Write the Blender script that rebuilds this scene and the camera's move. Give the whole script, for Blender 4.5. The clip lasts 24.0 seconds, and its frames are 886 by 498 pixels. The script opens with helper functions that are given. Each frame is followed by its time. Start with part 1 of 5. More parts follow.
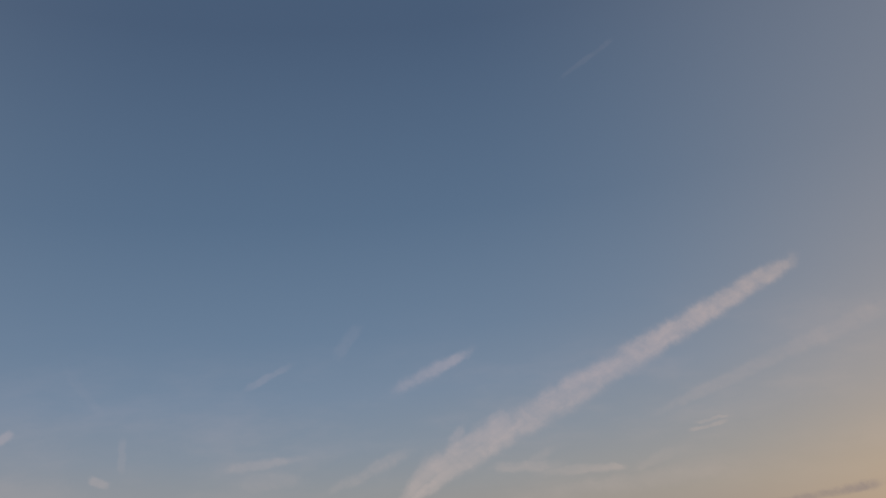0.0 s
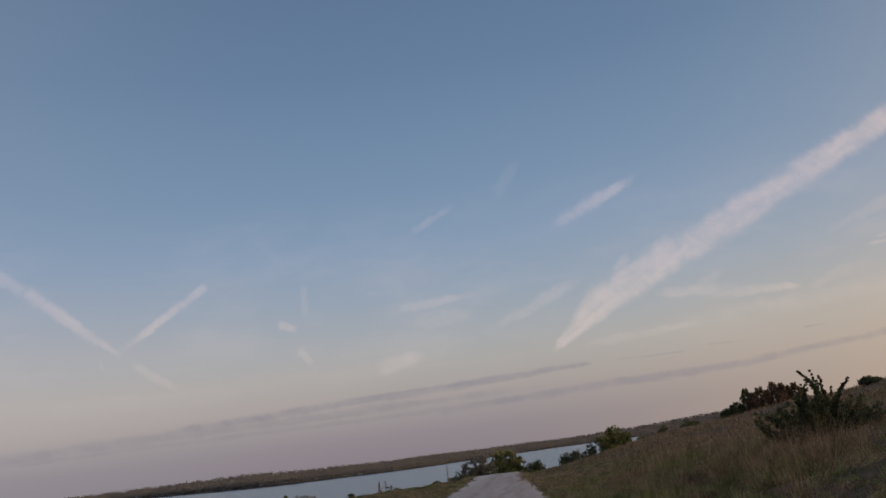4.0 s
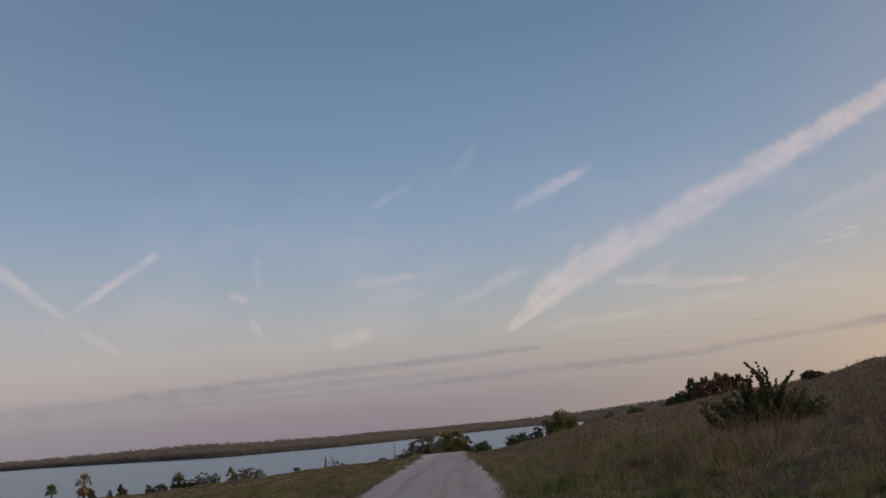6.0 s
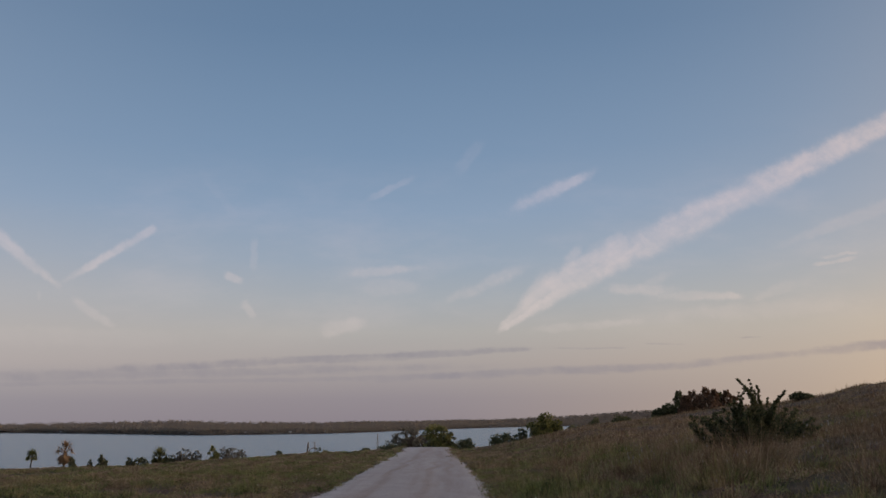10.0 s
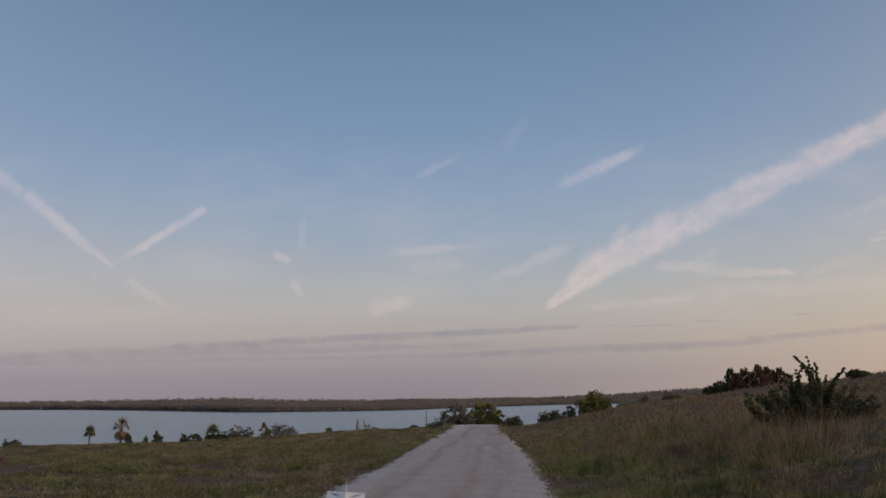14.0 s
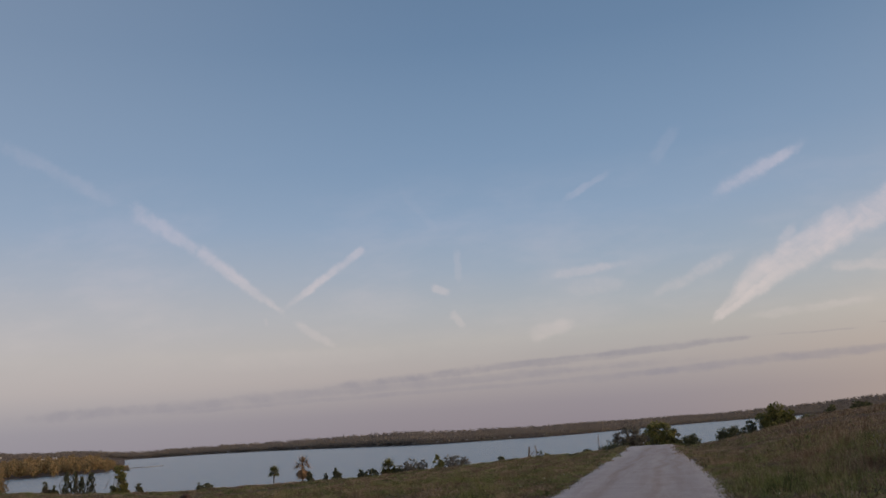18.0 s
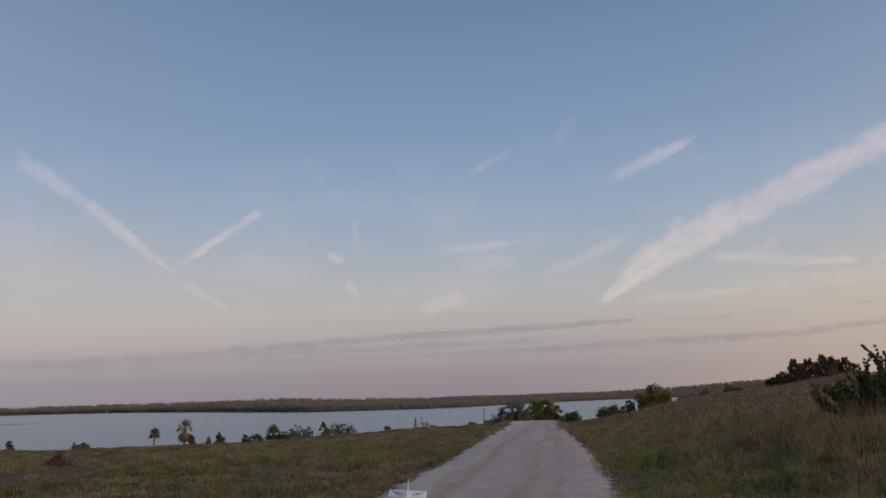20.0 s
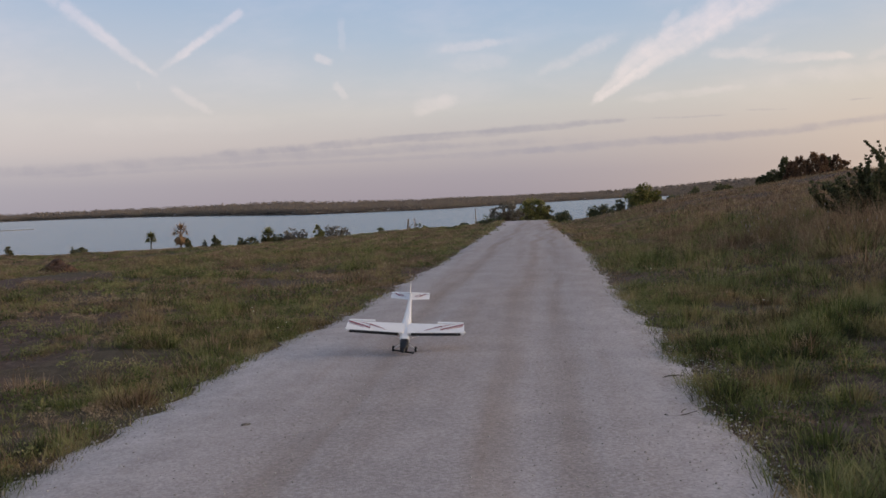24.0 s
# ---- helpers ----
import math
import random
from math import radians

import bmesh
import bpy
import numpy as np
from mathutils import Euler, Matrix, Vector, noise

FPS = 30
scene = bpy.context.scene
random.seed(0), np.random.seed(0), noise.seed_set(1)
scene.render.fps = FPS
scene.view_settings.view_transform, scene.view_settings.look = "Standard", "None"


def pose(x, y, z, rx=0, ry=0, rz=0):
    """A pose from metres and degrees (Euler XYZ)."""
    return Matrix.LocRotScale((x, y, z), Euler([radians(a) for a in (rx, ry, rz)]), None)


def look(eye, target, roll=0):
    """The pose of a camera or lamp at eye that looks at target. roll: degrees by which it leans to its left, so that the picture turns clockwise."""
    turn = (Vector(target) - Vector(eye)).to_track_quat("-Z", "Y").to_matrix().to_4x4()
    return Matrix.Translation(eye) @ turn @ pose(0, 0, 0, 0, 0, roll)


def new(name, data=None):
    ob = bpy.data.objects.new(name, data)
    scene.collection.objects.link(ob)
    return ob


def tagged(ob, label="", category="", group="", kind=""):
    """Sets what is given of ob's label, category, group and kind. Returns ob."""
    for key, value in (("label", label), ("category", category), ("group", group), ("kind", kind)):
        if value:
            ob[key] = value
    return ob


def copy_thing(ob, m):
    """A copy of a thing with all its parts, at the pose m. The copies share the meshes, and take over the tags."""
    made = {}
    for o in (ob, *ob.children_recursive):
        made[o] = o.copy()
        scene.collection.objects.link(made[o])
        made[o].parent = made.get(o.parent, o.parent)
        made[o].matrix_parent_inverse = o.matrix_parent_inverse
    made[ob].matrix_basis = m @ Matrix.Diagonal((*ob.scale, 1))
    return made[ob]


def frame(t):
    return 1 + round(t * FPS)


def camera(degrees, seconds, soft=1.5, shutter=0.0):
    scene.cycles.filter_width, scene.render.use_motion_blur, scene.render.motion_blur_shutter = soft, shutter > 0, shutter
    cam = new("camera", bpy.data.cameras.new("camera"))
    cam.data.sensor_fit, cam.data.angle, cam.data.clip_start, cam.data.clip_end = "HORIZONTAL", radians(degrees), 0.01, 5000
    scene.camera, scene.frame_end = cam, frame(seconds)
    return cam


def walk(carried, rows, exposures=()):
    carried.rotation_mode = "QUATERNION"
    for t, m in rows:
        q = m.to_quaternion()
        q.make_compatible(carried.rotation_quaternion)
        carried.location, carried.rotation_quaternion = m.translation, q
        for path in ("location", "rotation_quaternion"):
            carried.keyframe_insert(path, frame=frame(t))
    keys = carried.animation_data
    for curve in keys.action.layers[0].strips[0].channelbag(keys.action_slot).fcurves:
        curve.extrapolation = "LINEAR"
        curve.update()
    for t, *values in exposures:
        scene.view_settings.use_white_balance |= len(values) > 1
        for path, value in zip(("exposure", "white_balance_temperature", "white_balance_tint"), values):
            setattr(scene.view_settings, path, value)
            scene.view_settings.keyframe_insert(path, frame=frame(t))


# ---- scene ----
# ------------------------------------------------------------------ camera
cam = camera(52.21, 24.0, soft=1.6)
walk(cam, [
    (0, pose(0.250, -0.750, 1.65, 111.940, 5.481, -5.957)),
    (0.5, pose(0.250, -0.750, 1.65, 111.425, 5.983, -4.361)),
    (1, pose(0.250, -0.750, 1.65, 109.062, 6.395, -2.561)),
    (1.5, pose(0.250, -0.750, 1.65, 107.263, 6.541, -0.899)),
    (2, pose(0.250, -0.750, 1.65, 106.126, 6.444, 0.659)),
    (2.5, pose(0.243, -0.715, 1.65, 104.720, 6.474, 2.306)),
    (3, pose(0.236, -0.680, 1.65, 103.360, 6.405, 3.818)),
    (3.5, pose(0.229, -0.645, 1.65, 103.022, 6.912, 4.871)),
    (5.5, pose(0.201, -0.505, 1.65, 101.497, 5.245, 2.969)),
    (6, pose(0.194, -0.470, 1.65, 101.110, 4.814, 1.599)),
    (6.5, pose(0.187, -0.435, 1.65, 100.842, 4.930, 1.661)),
    (7, pose(0.180, -0.400, 1.65, 100.619, 4.541, 2.211)),
    (7.5, pose(0.171, -0.379, 1.65, 100.600, 4.032, 2.197)),
    (8, pose(0.161, -0.357, 1.65, 100.075, 3.662, 1.944)),
    (8.5, pose(0.152, -0.336, 1.65, 99.687, 3.406, 2.014)),
    (9, pose(0.143, -0.314, 1.65, 99.923, 2.621, 2.073)),
    (9.5, pose(0.134, -0.293, 1.65, 100.355, 1.958, 1.698)),
    (10, pose(0.124, -0.271, 1.65, 100.752, 0.660, 0.623)),
    (10.5, pose(0.115, -0.250, 1.65, 101.277, -1.041, -0.815)),
    (12.5, pose(0.078, -0.164, 1.65, 100.055, -1.075, -3.703)),
    (13, pose(0.069, -0.143, 1.65, 99.624, -0.279, -1.565)),
    (13.5, pose(0.059, -0.121, 1.65, 99.446, 0.135, 1.263)),
    (14, pose(0.050, -0.100, 1.65, 99.408, 0.588, 3.594)),
    (14.5, pose(0.047, -0.093, 1.65, 99.763, 1.076, 4.714)),
    (15, pose(0.043, -0.087, 1.65, 99.514, 1.581, 6.646)),
    (15.5, pose(0.040, -0.080, 1.65, 99.512, 1.987, 10.384)),
    (16, pose(0.037, -0.073, 1.65, 99.847, 2.065, 13.776)),
    (16.5, pose(0.033, -0.067, 1.65, 100.623, 2.674, 16.443)),
    (17, pose(0.030, -0.060, 1.65, 100.972, 3.341, 18.580)),
    (17.5, pose(0.027, -0.053, 1.65, 101.065, 3.844, 17.279)),
    (18, pose(0.023, -0.047, 1.65, 101.452, 3.786, 14.138)),
    (18.5, pose(0.020, -0.040, 1.65, 101.195, 3.691, 12.371)),
    (20.5, pose(0.007, -0.013, 1.65, 97.986, 0.617, 5.532)),
    (21, pose(0.003, -0.007, 1.65, 96.193, -0.004, 4.632)),
    (21.5, pose(0.000, 0.000, 1.65, 94.044, -0.174, 4.987)),
    (22, pose(-0.040, -0.025, 1.65, 91.731, -0.085, 5.720)),
    (22.5, pose(-0.080, -0.050, 1.65, 90.373, -0.134, 6.112)),
    (23, pose(-0.100, 0.000, 1.65, 89.618, -0.157, 6.146)),
    (23.5, pose(-0.135, 0.225, 1.65, 88.314, 1.051, 6.222)),
    (24, pose(-0.170, 0.450, 1.65, 86.782, 2.297, 6.589)),
], exposures=[(0.0, -0.54), (1.0, -0.48), (2.0, -0.32), (3.0, -0.20), (3.5, -0.15), (7.0, -0.09), (8.5, -0.10), (10.5, -0.05), (14.0, -0.03), (18.5, 0.0), (21.0, 0.08), (22.5, 0.24), (24.0, 0.40)])

# ------------------------------------------------------------------ sky and sun
SUN_AZ, SUN_EL = radians(84.0), radians(12.0)      # clockwise from the road's direction
SUN_DIR = Vector((math.sin(SUN_AZ) * math.cos(SUN_EL), math.cos(SUN_AZ) * math.cos(SUN_EL), math.sin(SUN_EL)))


class Net:
    """Short names for shader arithmetic in one node tree."""

    def __init__(self, tree):
        self.t = tree

    def node(self, kind, **props):
        n = self.t.nodes.new(kind)
        for key, value in props.items():
            if key == "noise_scale":
                n.inputs["Scale"].default_value = value
            elif key == "detail":
                n.inputs["Detail"].default_value = value
            elif key == "operation":
                n.operation = value
            elif key == "blend":
                n.data_type, n.blend_type = "RGBA", value
        return n

    def put(self, socket, value):
        if hasattr(value, "links"):
            self.t.links.new(value, socket)
        else:
            socket.default_value = value

    def m(self, op, a, b=0.0, c=0.0, clamp=False):
        n = self.node("ShaderNodeMath", operation=op)
        n.use_clamp = clamp
        for socket, value in zip(n.inputs, (a, b, c)):
            self.put(socket, value)
        return n.outputs[0]

    def step(self, x, lo, hi, to_lo=0.0, to_hi=1.0):
        n = self.node("ShaderNodeMapRange")
        n.interpolation_type = "SMOOTHSTEP"
        for socket, value in zip(n.inputs, (x, lo, hi, to_lo, to_hi)):
            self.put(socket, value)
        return n.outputs[0]

    def vec(self, x, y, z=0.0):
        n = self.node("ShaderNodeCombineXYZ")
        for socket, value in zip(n.inputs, (x, y, z)):
            self.put(socket, value)
        return n.outputs[0]

    def noise(self, at, scale, detail=3.0, rough=0.55):
        n = self.node("ShaderNodeTexNoise", noise_scale=scale, detail=detail)
        n.inputs["Roughness"].default_value = rough
        if at is not None:
            self.put(n.inputs["Vector"], at)
        return n.outputs["Fac"]

    def node_value(self, colour):
        """The first channel of a colour."""
        n = self.node("ShaderNodeSeparateColor")
        self.put(n.inputs[0], colour)
        return n.outputs[0]

    def mix(self, fac, a, b, blend="MIX"):
        n = self.node("ShaderNodeMix", blend=blend)
        self.put(n.inputs[0], fac)
        for socket, value in ((n.inputs[6], a), (n.inputs[7], b)):
            self.put(socket, (*value, 1.0) if isinstance(value, tuple) and len(value) == 3 else value)
        return n.outputs[2]

    def ramp(self, fac, stops):
        n = self.node("ShaderNodeValToRGB")
        while len(n.color_ramp.elements) < len(stops):
            n.color_ramp.elements.new(0.5)
        for e, (at, colour) in zip(n.color_ramp.elements, stops):
            e.position, e.color = at, (*colour, 1.0)
        self.put(n.inputs[0], fac)
        return n.outputs[0]


world = bpy.data.worlds.new("dusk_sky")
scene.world = world
world.use_nodes = True
for old in list(world.node_tree.nodes):
    world.node_tree.nodes.remove(old)
S = Net(world.node_tree)
direction = S.node("ShaderNodeTexCoord").outputs["Generated"]
sep = S.node("ShaderNodeSeparateXYZ")
S.put(sep.inputs[0], direction)
dx, dy, dz = sep.outputs
flat = S.m("SQRT", S.m("ADD", S.m("ADD", S.m("MULTIPLY", dx, dx), S.m("MULTIPLY", dy, dy)), 0.0001))
rise = S.m("DIVIDE", dz, flat)                     # tangent of the elevation
toward = S.m("DIVIDE", S.m("ADD", S.m("MULTIPLY", dx, math.sin(SUN_AZ)), S.m("MULTIPLY", dy, math.cos(SUN_AZ))), flat)
front = S.m("MAXIMUM", dy, 0.02)
u0_ = S.m("DIVIDE", dx, front)
v0_ = S.m("DIVIDE", dz, front)
wide = S.vec(u0_, v0_)
u = S.m("ADD", S.m("ADD", u0_, S.m("MULTIPLY", S.m("SUBTRACT", S.noise(wide, 15.0), 0.5), 0.007)), S.m("MULTIPLY", S.m("SUBTRACT", S.noise(wide, 60.0, 6.0, 0.7), 0.5), 0.008))
wide2 = S.vec(S.m("ADD", u0_, 7.3), v0_)
v = S.m("ADD", S.m("ADD", v0_, S.m("MULTIPLY", S.m("SUBTRACT", S.noise(wide2, 15.0), 0.5), 0.005)), S.m("MULTIPLY", S.m("SUBTRACT", S.noise(wide2, 60.0, 6.0, 0.7), 0.5), 0.007))

nishita = S.node("ShaderNodeTexSky")
nishita.sky_type, nishita.sun_disc = "NISHITA", False
nishita.sun_elevation, nishita.sun_rotation = SUN_EL, SUN_AZ
nishita.air_density, nishita.dust_density, nishita.ozone_density = 1.0, 2.0, 2.0
dusk = S.ramp(S.m("ADD", S.m("MULTIPLY", rise, 1.25), 0.02, clamp=True), [
    (0.00, (0.270, 0.232, 0.264)), (0.05, (0.312, 0.275, 0.302)), (0.10, (0.418, 0.374, 0.366)), (0.14, (0.448, 0.430, 0.416)), (0.185, (0.400, 0.430, 0.466)),
    (0.24, (0.328, 0.402, 0.500)), (0.31, (0.270, 0.366, 0.506)), (0.40, (0.208, 0.310, 0.460)), (0.58, (0.145, 0.235, 0.373)), (0.92, (0.098, 0.159, 0.269))])
glow = S.m("MULTIPLY", S.step(toward, 0.0, 1.0), S.m("POWER", 2.718, S.m("MULTIPLY", S.m("MAXIMUM", rise, 0.0), -7.5)))
dusk = S.mix(S.step(toward, -0.05, -0.75, 0.0, 0.22), dusk, (0.44, 0.47, 0.55))
dusk = S.mix(S.m("MULTIPLY", S.step(toward, 0.25, 0.95), S.step(rise, 0.05, 0.25, 0.15, 0.50)), dusk, (0.37, 0.395, 0.46))
dusk = S.mix(S.m("MULTIPLY", S.step(toward, 0.15, -0.55, 0.0, 0.28), S.m("MULTIPLY", S.step(rise, 0.02, 0.08), S.step(rise, 0.26, 0.12))), dusk, (0.62, 0.51, 0.47))
dusk = S.mix(S.m("MULTIPLY", S.step(dy, 0.05, -0.85, 0.0, 0.55), S.step(rise, 1.6, 0.1)), dusk, (0.70, 0.69, 0.72))
dusk = S.mix(S.m("MULTIPLY", glow, 0.95, clamp=True), dusk, (0.84, 0.60, 0.35))
dusk = S.mix(S.m("MULTIPLY", S.step(toward, 0.42, 0.90), S.m("POWER", 2.718, S.m("MULTIPLY", S.m("MAXIMUM", rise, 0.0), -5.0))), dusk, (0.98, 0.66, 0.38))
dusk = S.mix(S.m("MULTIPLY", S.step(toward, 0.70, 1.0), S.step(rise, 1.1, 0.0, 0.0, 0.8)), dusk, (2.8, 1.9, 1.05))
sky = S.mix(0.06, dusk, S.mix(1.0, nishita.outputs[0], (0.1, 0.1, 0.1), "MULTIPLY"))


def streak(a, b, wa, wb, amount, ends=(0.12, 0.12), grain=0.55, seed=0.0, core=0.15):
    return a, b, wa, wb, amount, ends, grain, seed, core


def cloud(total, a, b, wa, wb, amount, ends, grain, seed, core):
    """Adds a long cloud from a to b (widths wa and wb) to the cover of each direction. Each one waits for the one before."""
    u = S.m("MULTIPLY_ADD", total, 1e-8, warped[0])
    v = warped[1]
    ax, ay = a
    lx, ly = b[0] - a[0], b[1] - a[1]
    size = math.hypot(lx, ly)
    s = S.m("DIVIDE", S.m("ADD", S.m("MULTIPLY", S.m("SUBTRACT", u, ax), lx), S.m("MULTIPLY", S.m("SUBTRACT", v, ay), ly)), size * size)
    d = S.m("DIVIDE", S.m("SUBTRACT", S.m("MULTIPLY", S.m("SUBTRACT", u, ax), ly), S.m("MULTIPLY", S.m("SUBTRACT", v, ay), lx)), size)
    w = S.m("MAXIMUM", S.m("ADD", S.m("MULTIPLY", S.m("MINIMUM", S.m("MAXIMUM", s, -0.2), 1.2), wb - wa), wa), 0.002)
    across = S.step(S.m("DIVIDE", S.m("ABSOLUTE", d), w), core, 1.0, 1.0, 0.0)
    along = S.m("MULTIPLY", S.step(s, -ends[0], ends[0]), S.step(s, 1.0 - ends[1], 1.0 + ends[1], 1.0, 0.0))
    fibre = S.noise(S.vec(S.m("MULTIPLY", s, size * 16.0), S.m("MULTIPLY", d, 55.0), seed), 1.0, 3.0)
    body = S.step(fibre, 0.5 - grain * 0.5, 0.5 + grain * 0.35, 1.0 - grain * 0.8, 1.0)
    shape_ = S.m("MULTIPLY", across, along)
    thick = S.m("MULTIPLY_ADD", S.m("SUBTRACT", fluff, 0.5), 0.50 + 0.55 * grain, shape_)
    ragged = S.m("MULTIPLY", S.step(thick, 0.0, 1.15), S.m("MULTIPLY", S.step(shape_, 0.0, 0.85), billow))
    return S.m("MAXIMUM", total, S.m("MULTIPLY", S.m("MULTIPLY", ragged, body), amount))


def cover(masks):
    total = S.m("MULTIPLY", warped[0], 1e-8)
    for one in masks:
        total = cloud(total, *one)
    return S.m("MULTIPLY", total, S.m("GREATER_THAN", dy, 0.1), clamp=True)


warped = (u, v)
puffs = S.noise(S.vec(S.m("ADD", u0_, S.m("MULTIPLY", v0_, 0.5)), S.m("SUBTRACT", v0_, S.m("MULTIPLY", u0_, 0.45)), 2.0), 34.0, 7.0, 0.62)
fluff = S.step(puffs, 0.22, 0.78)
billow = S.step(S.noise(S.vec(S.m("MULTIPLY_ADD", v0_, 0.8, u0_), v0_, 9.0), 19.0, 5.0, 0.6), 0.30, 0.66, 0.62, 1.12)
bright = cover([
    streak((0.050, 0.096), (0.225, 0.200), 0.005, 0.037, 0.82, (0.06, 0.30), 0.42, 1.0, 0.05),
    streak((0.180, 0.175), (0.580, 0.367), 0.035, 0.021, 0.78, (0.14, 0.10), 0.40, 2.0, 0.05),
    streak((0.052, 0.098), (0.120, 0.158), 0.005, 0.031, 0.74, (0.10, 0.30), 0.45, 1.5, 0.05),
    streak((0.092, 0.134), (0.215, 0.198), 0.030, 0.036, 0.74, (0.25, 0.25), 0.5, 3.0, 0.05),
    streak((0.130, 0.170), (0.147, 0.193), 0.016, 0.011, 0.36, (0.30, 0.40), 0.5, 3.3, 0.0),
    streak((0.172, 0.186), (0.196, 0.206), 0.020, 0.014, 0.36, (0.40, 0.40), 0.5, 3.6, 0.0),
    streak((0.070, 0.234), (0.164, 0.277), 0.019, 0.011, 0.62, (0.40, 0.20), 0.6, 4.0, 0.0),
    streak((-0.555, 0.245), (-0.440, 0.152), 0.019, 0.008, 0.62, (0.15, 0.14), 0.8, 5.0, 0.0),
    streak((-0.645, 0.308), (-0.55, 0.240), 0.024, 0.015, 0.46, (0.25, 0.14), 0.95, 5.5, 0.0),
    streak((-0.86, 0.430), (-0.66, 0.312), 0.020, 0.018, 0.15, (0.3, 0.25), 0.8, 6.0, 0.0),
    streak((-0.432, 0.160), (-0.334, 0.220), 0.0090, 0.011, 0.66, (0.20, 0.06), 0.45, 7.0, 0.0),
    streak((-0.424, 0.138), (-0.376, 0.107), 0.011, 0.010, 0.40, (0.25, 0.25), 0.5, 8.0, 0.0),
    streak((-0.464, 0.148), (-0.462, 0.138), 0.005, 0.005, 0.16, (0.3, 0.3), 0.4, 8.5, 0.0),
    streak((-0.255, 0.164), (-0.234, 0.155), 0.008, 0.008, 0.46, (0.3, 0.3), 0.4, 9.0),
    streak((-0.234, 0.134), (-0.219, 0.114), 0.008, 0.007, 0.34, (0.3, 0.3), 0.3, 10.0),
    streak((-0.145, 0.100), (-0.095, 0.108), 0.017, 0.014, 0.36, (0.3, 0.3), 0.4, 11.0),
    streak((-0.115, 0.163), (-0.030, 0.169), 0.011, 0.010, 0.50, (0.3, 0.3), 0.8, 12.0, 0.0),
    streak((-0.105, 0.148), (-0.030, 0.146), 0.020, 0.018, 0.20, (0.3, 0.3), 0.8, 12.5, 0.0),
    streak((-0.005, 0.132), (0.085, 0.168), 0.013, 0.016, 0.40, (0.3, 0.3), 0.7, 13.0, 0.0),
    streak((0.170, 0.143), (0.250, 0.139), 0.010, 0.014, 0.50, (0.2, 0.3), 0.6, 14.0, 0.0),
    streak((0.225, 0.134), (0.325, 0.132), 0.011, 0.008, 0.52, (0.3, 0.15), 0.6, 14.5, 0.0),
    streak((0.215, 0.142), (0.245, 0.158), 0.014, 0.008, 0.26, (0.3, 0.3), 0.7, 15.0, 0.0),
    streak((0.09, 0.098), (0.22, 0.106), 0.008, 0.010, 0.34, (0.2, 0.4), 0.8, 16.0, 0.0),
    streak((0.20, 0.108), (0.46, 0.122), 0.016, 0.024, 0.24, (0.3, 0.4), 0.8, 16.2, 0.0),
    streak((0.33, 0.128), (0.40, 0.150), 0.012, 0.012, 0.22, (0.3, 0.4), 0.7, 16.5, 0.0),
    streak((0.37, 0.190), (0.70, 0.305), 0.012, 0.026, 0.24, (0.2, 0.2), 0.7, 17.0, 0.0),
    streak((0.405, 0.167), (0.452, 0.173), 0.004, 0.004, 0.42, (0.2, 0.2), 0.6, 18.0),
    streak((0.415, 0.175), (0.455, 0.179), 0.003, 0.003, 0.34, (0.2, 0.2), 0.6, 18.5),
    streak((-0.222, 0.205), (-0.222, 0.168), 0.008, 0.008, 0.18, (0.3, 0.3), 0.6, 19.0),
    streak((-0.092, 0.248), (-0.040, 0.274), 0.008, 0.007, 0.20, (0.3, 0.2), 0.5, 20.0),
    streak((0.010, 0.280), (0.040, 0.318), 0.014, 0.012, 0.10, (0.3, 0.3), 0.6, 21.0),
    streak((0.325, 0.640), (0.405, 0.702), 0.007, 0.006, 0.08, (0.3, 0.2), 0.6, 22.0),
    streak((-0.285, 0.285), (-0.240, 0.225), 0.009, 0.008, 0.05, (0.3, 0.3), 0.6, 23.0),
    streak((-0.55, 0.100), (-0.30, 0.092), 0.020, 0.018, 0.12, (0.3, 0.3), 0.6, 24.0),
])
u = S.m("ADD", u0_, S.m("MULTIPLY", S.m("SUBTRACT", S.noise(wide, 9.0), 0.5), 0.02))
v = S.m("ADD", v0_, S.m("MULTIPLY", S.m("SUBTRACT", S.noise(S.vec(S.m("MULTIPLY", u0_, 0.35), S.m("MULTIPLY", v0_, 3.0)), 22.0, 7.0, 0.72), 0.5), 0.011))
warped = (S.m("MULTIPLY_ADD", bright, 1e-8, u), v)
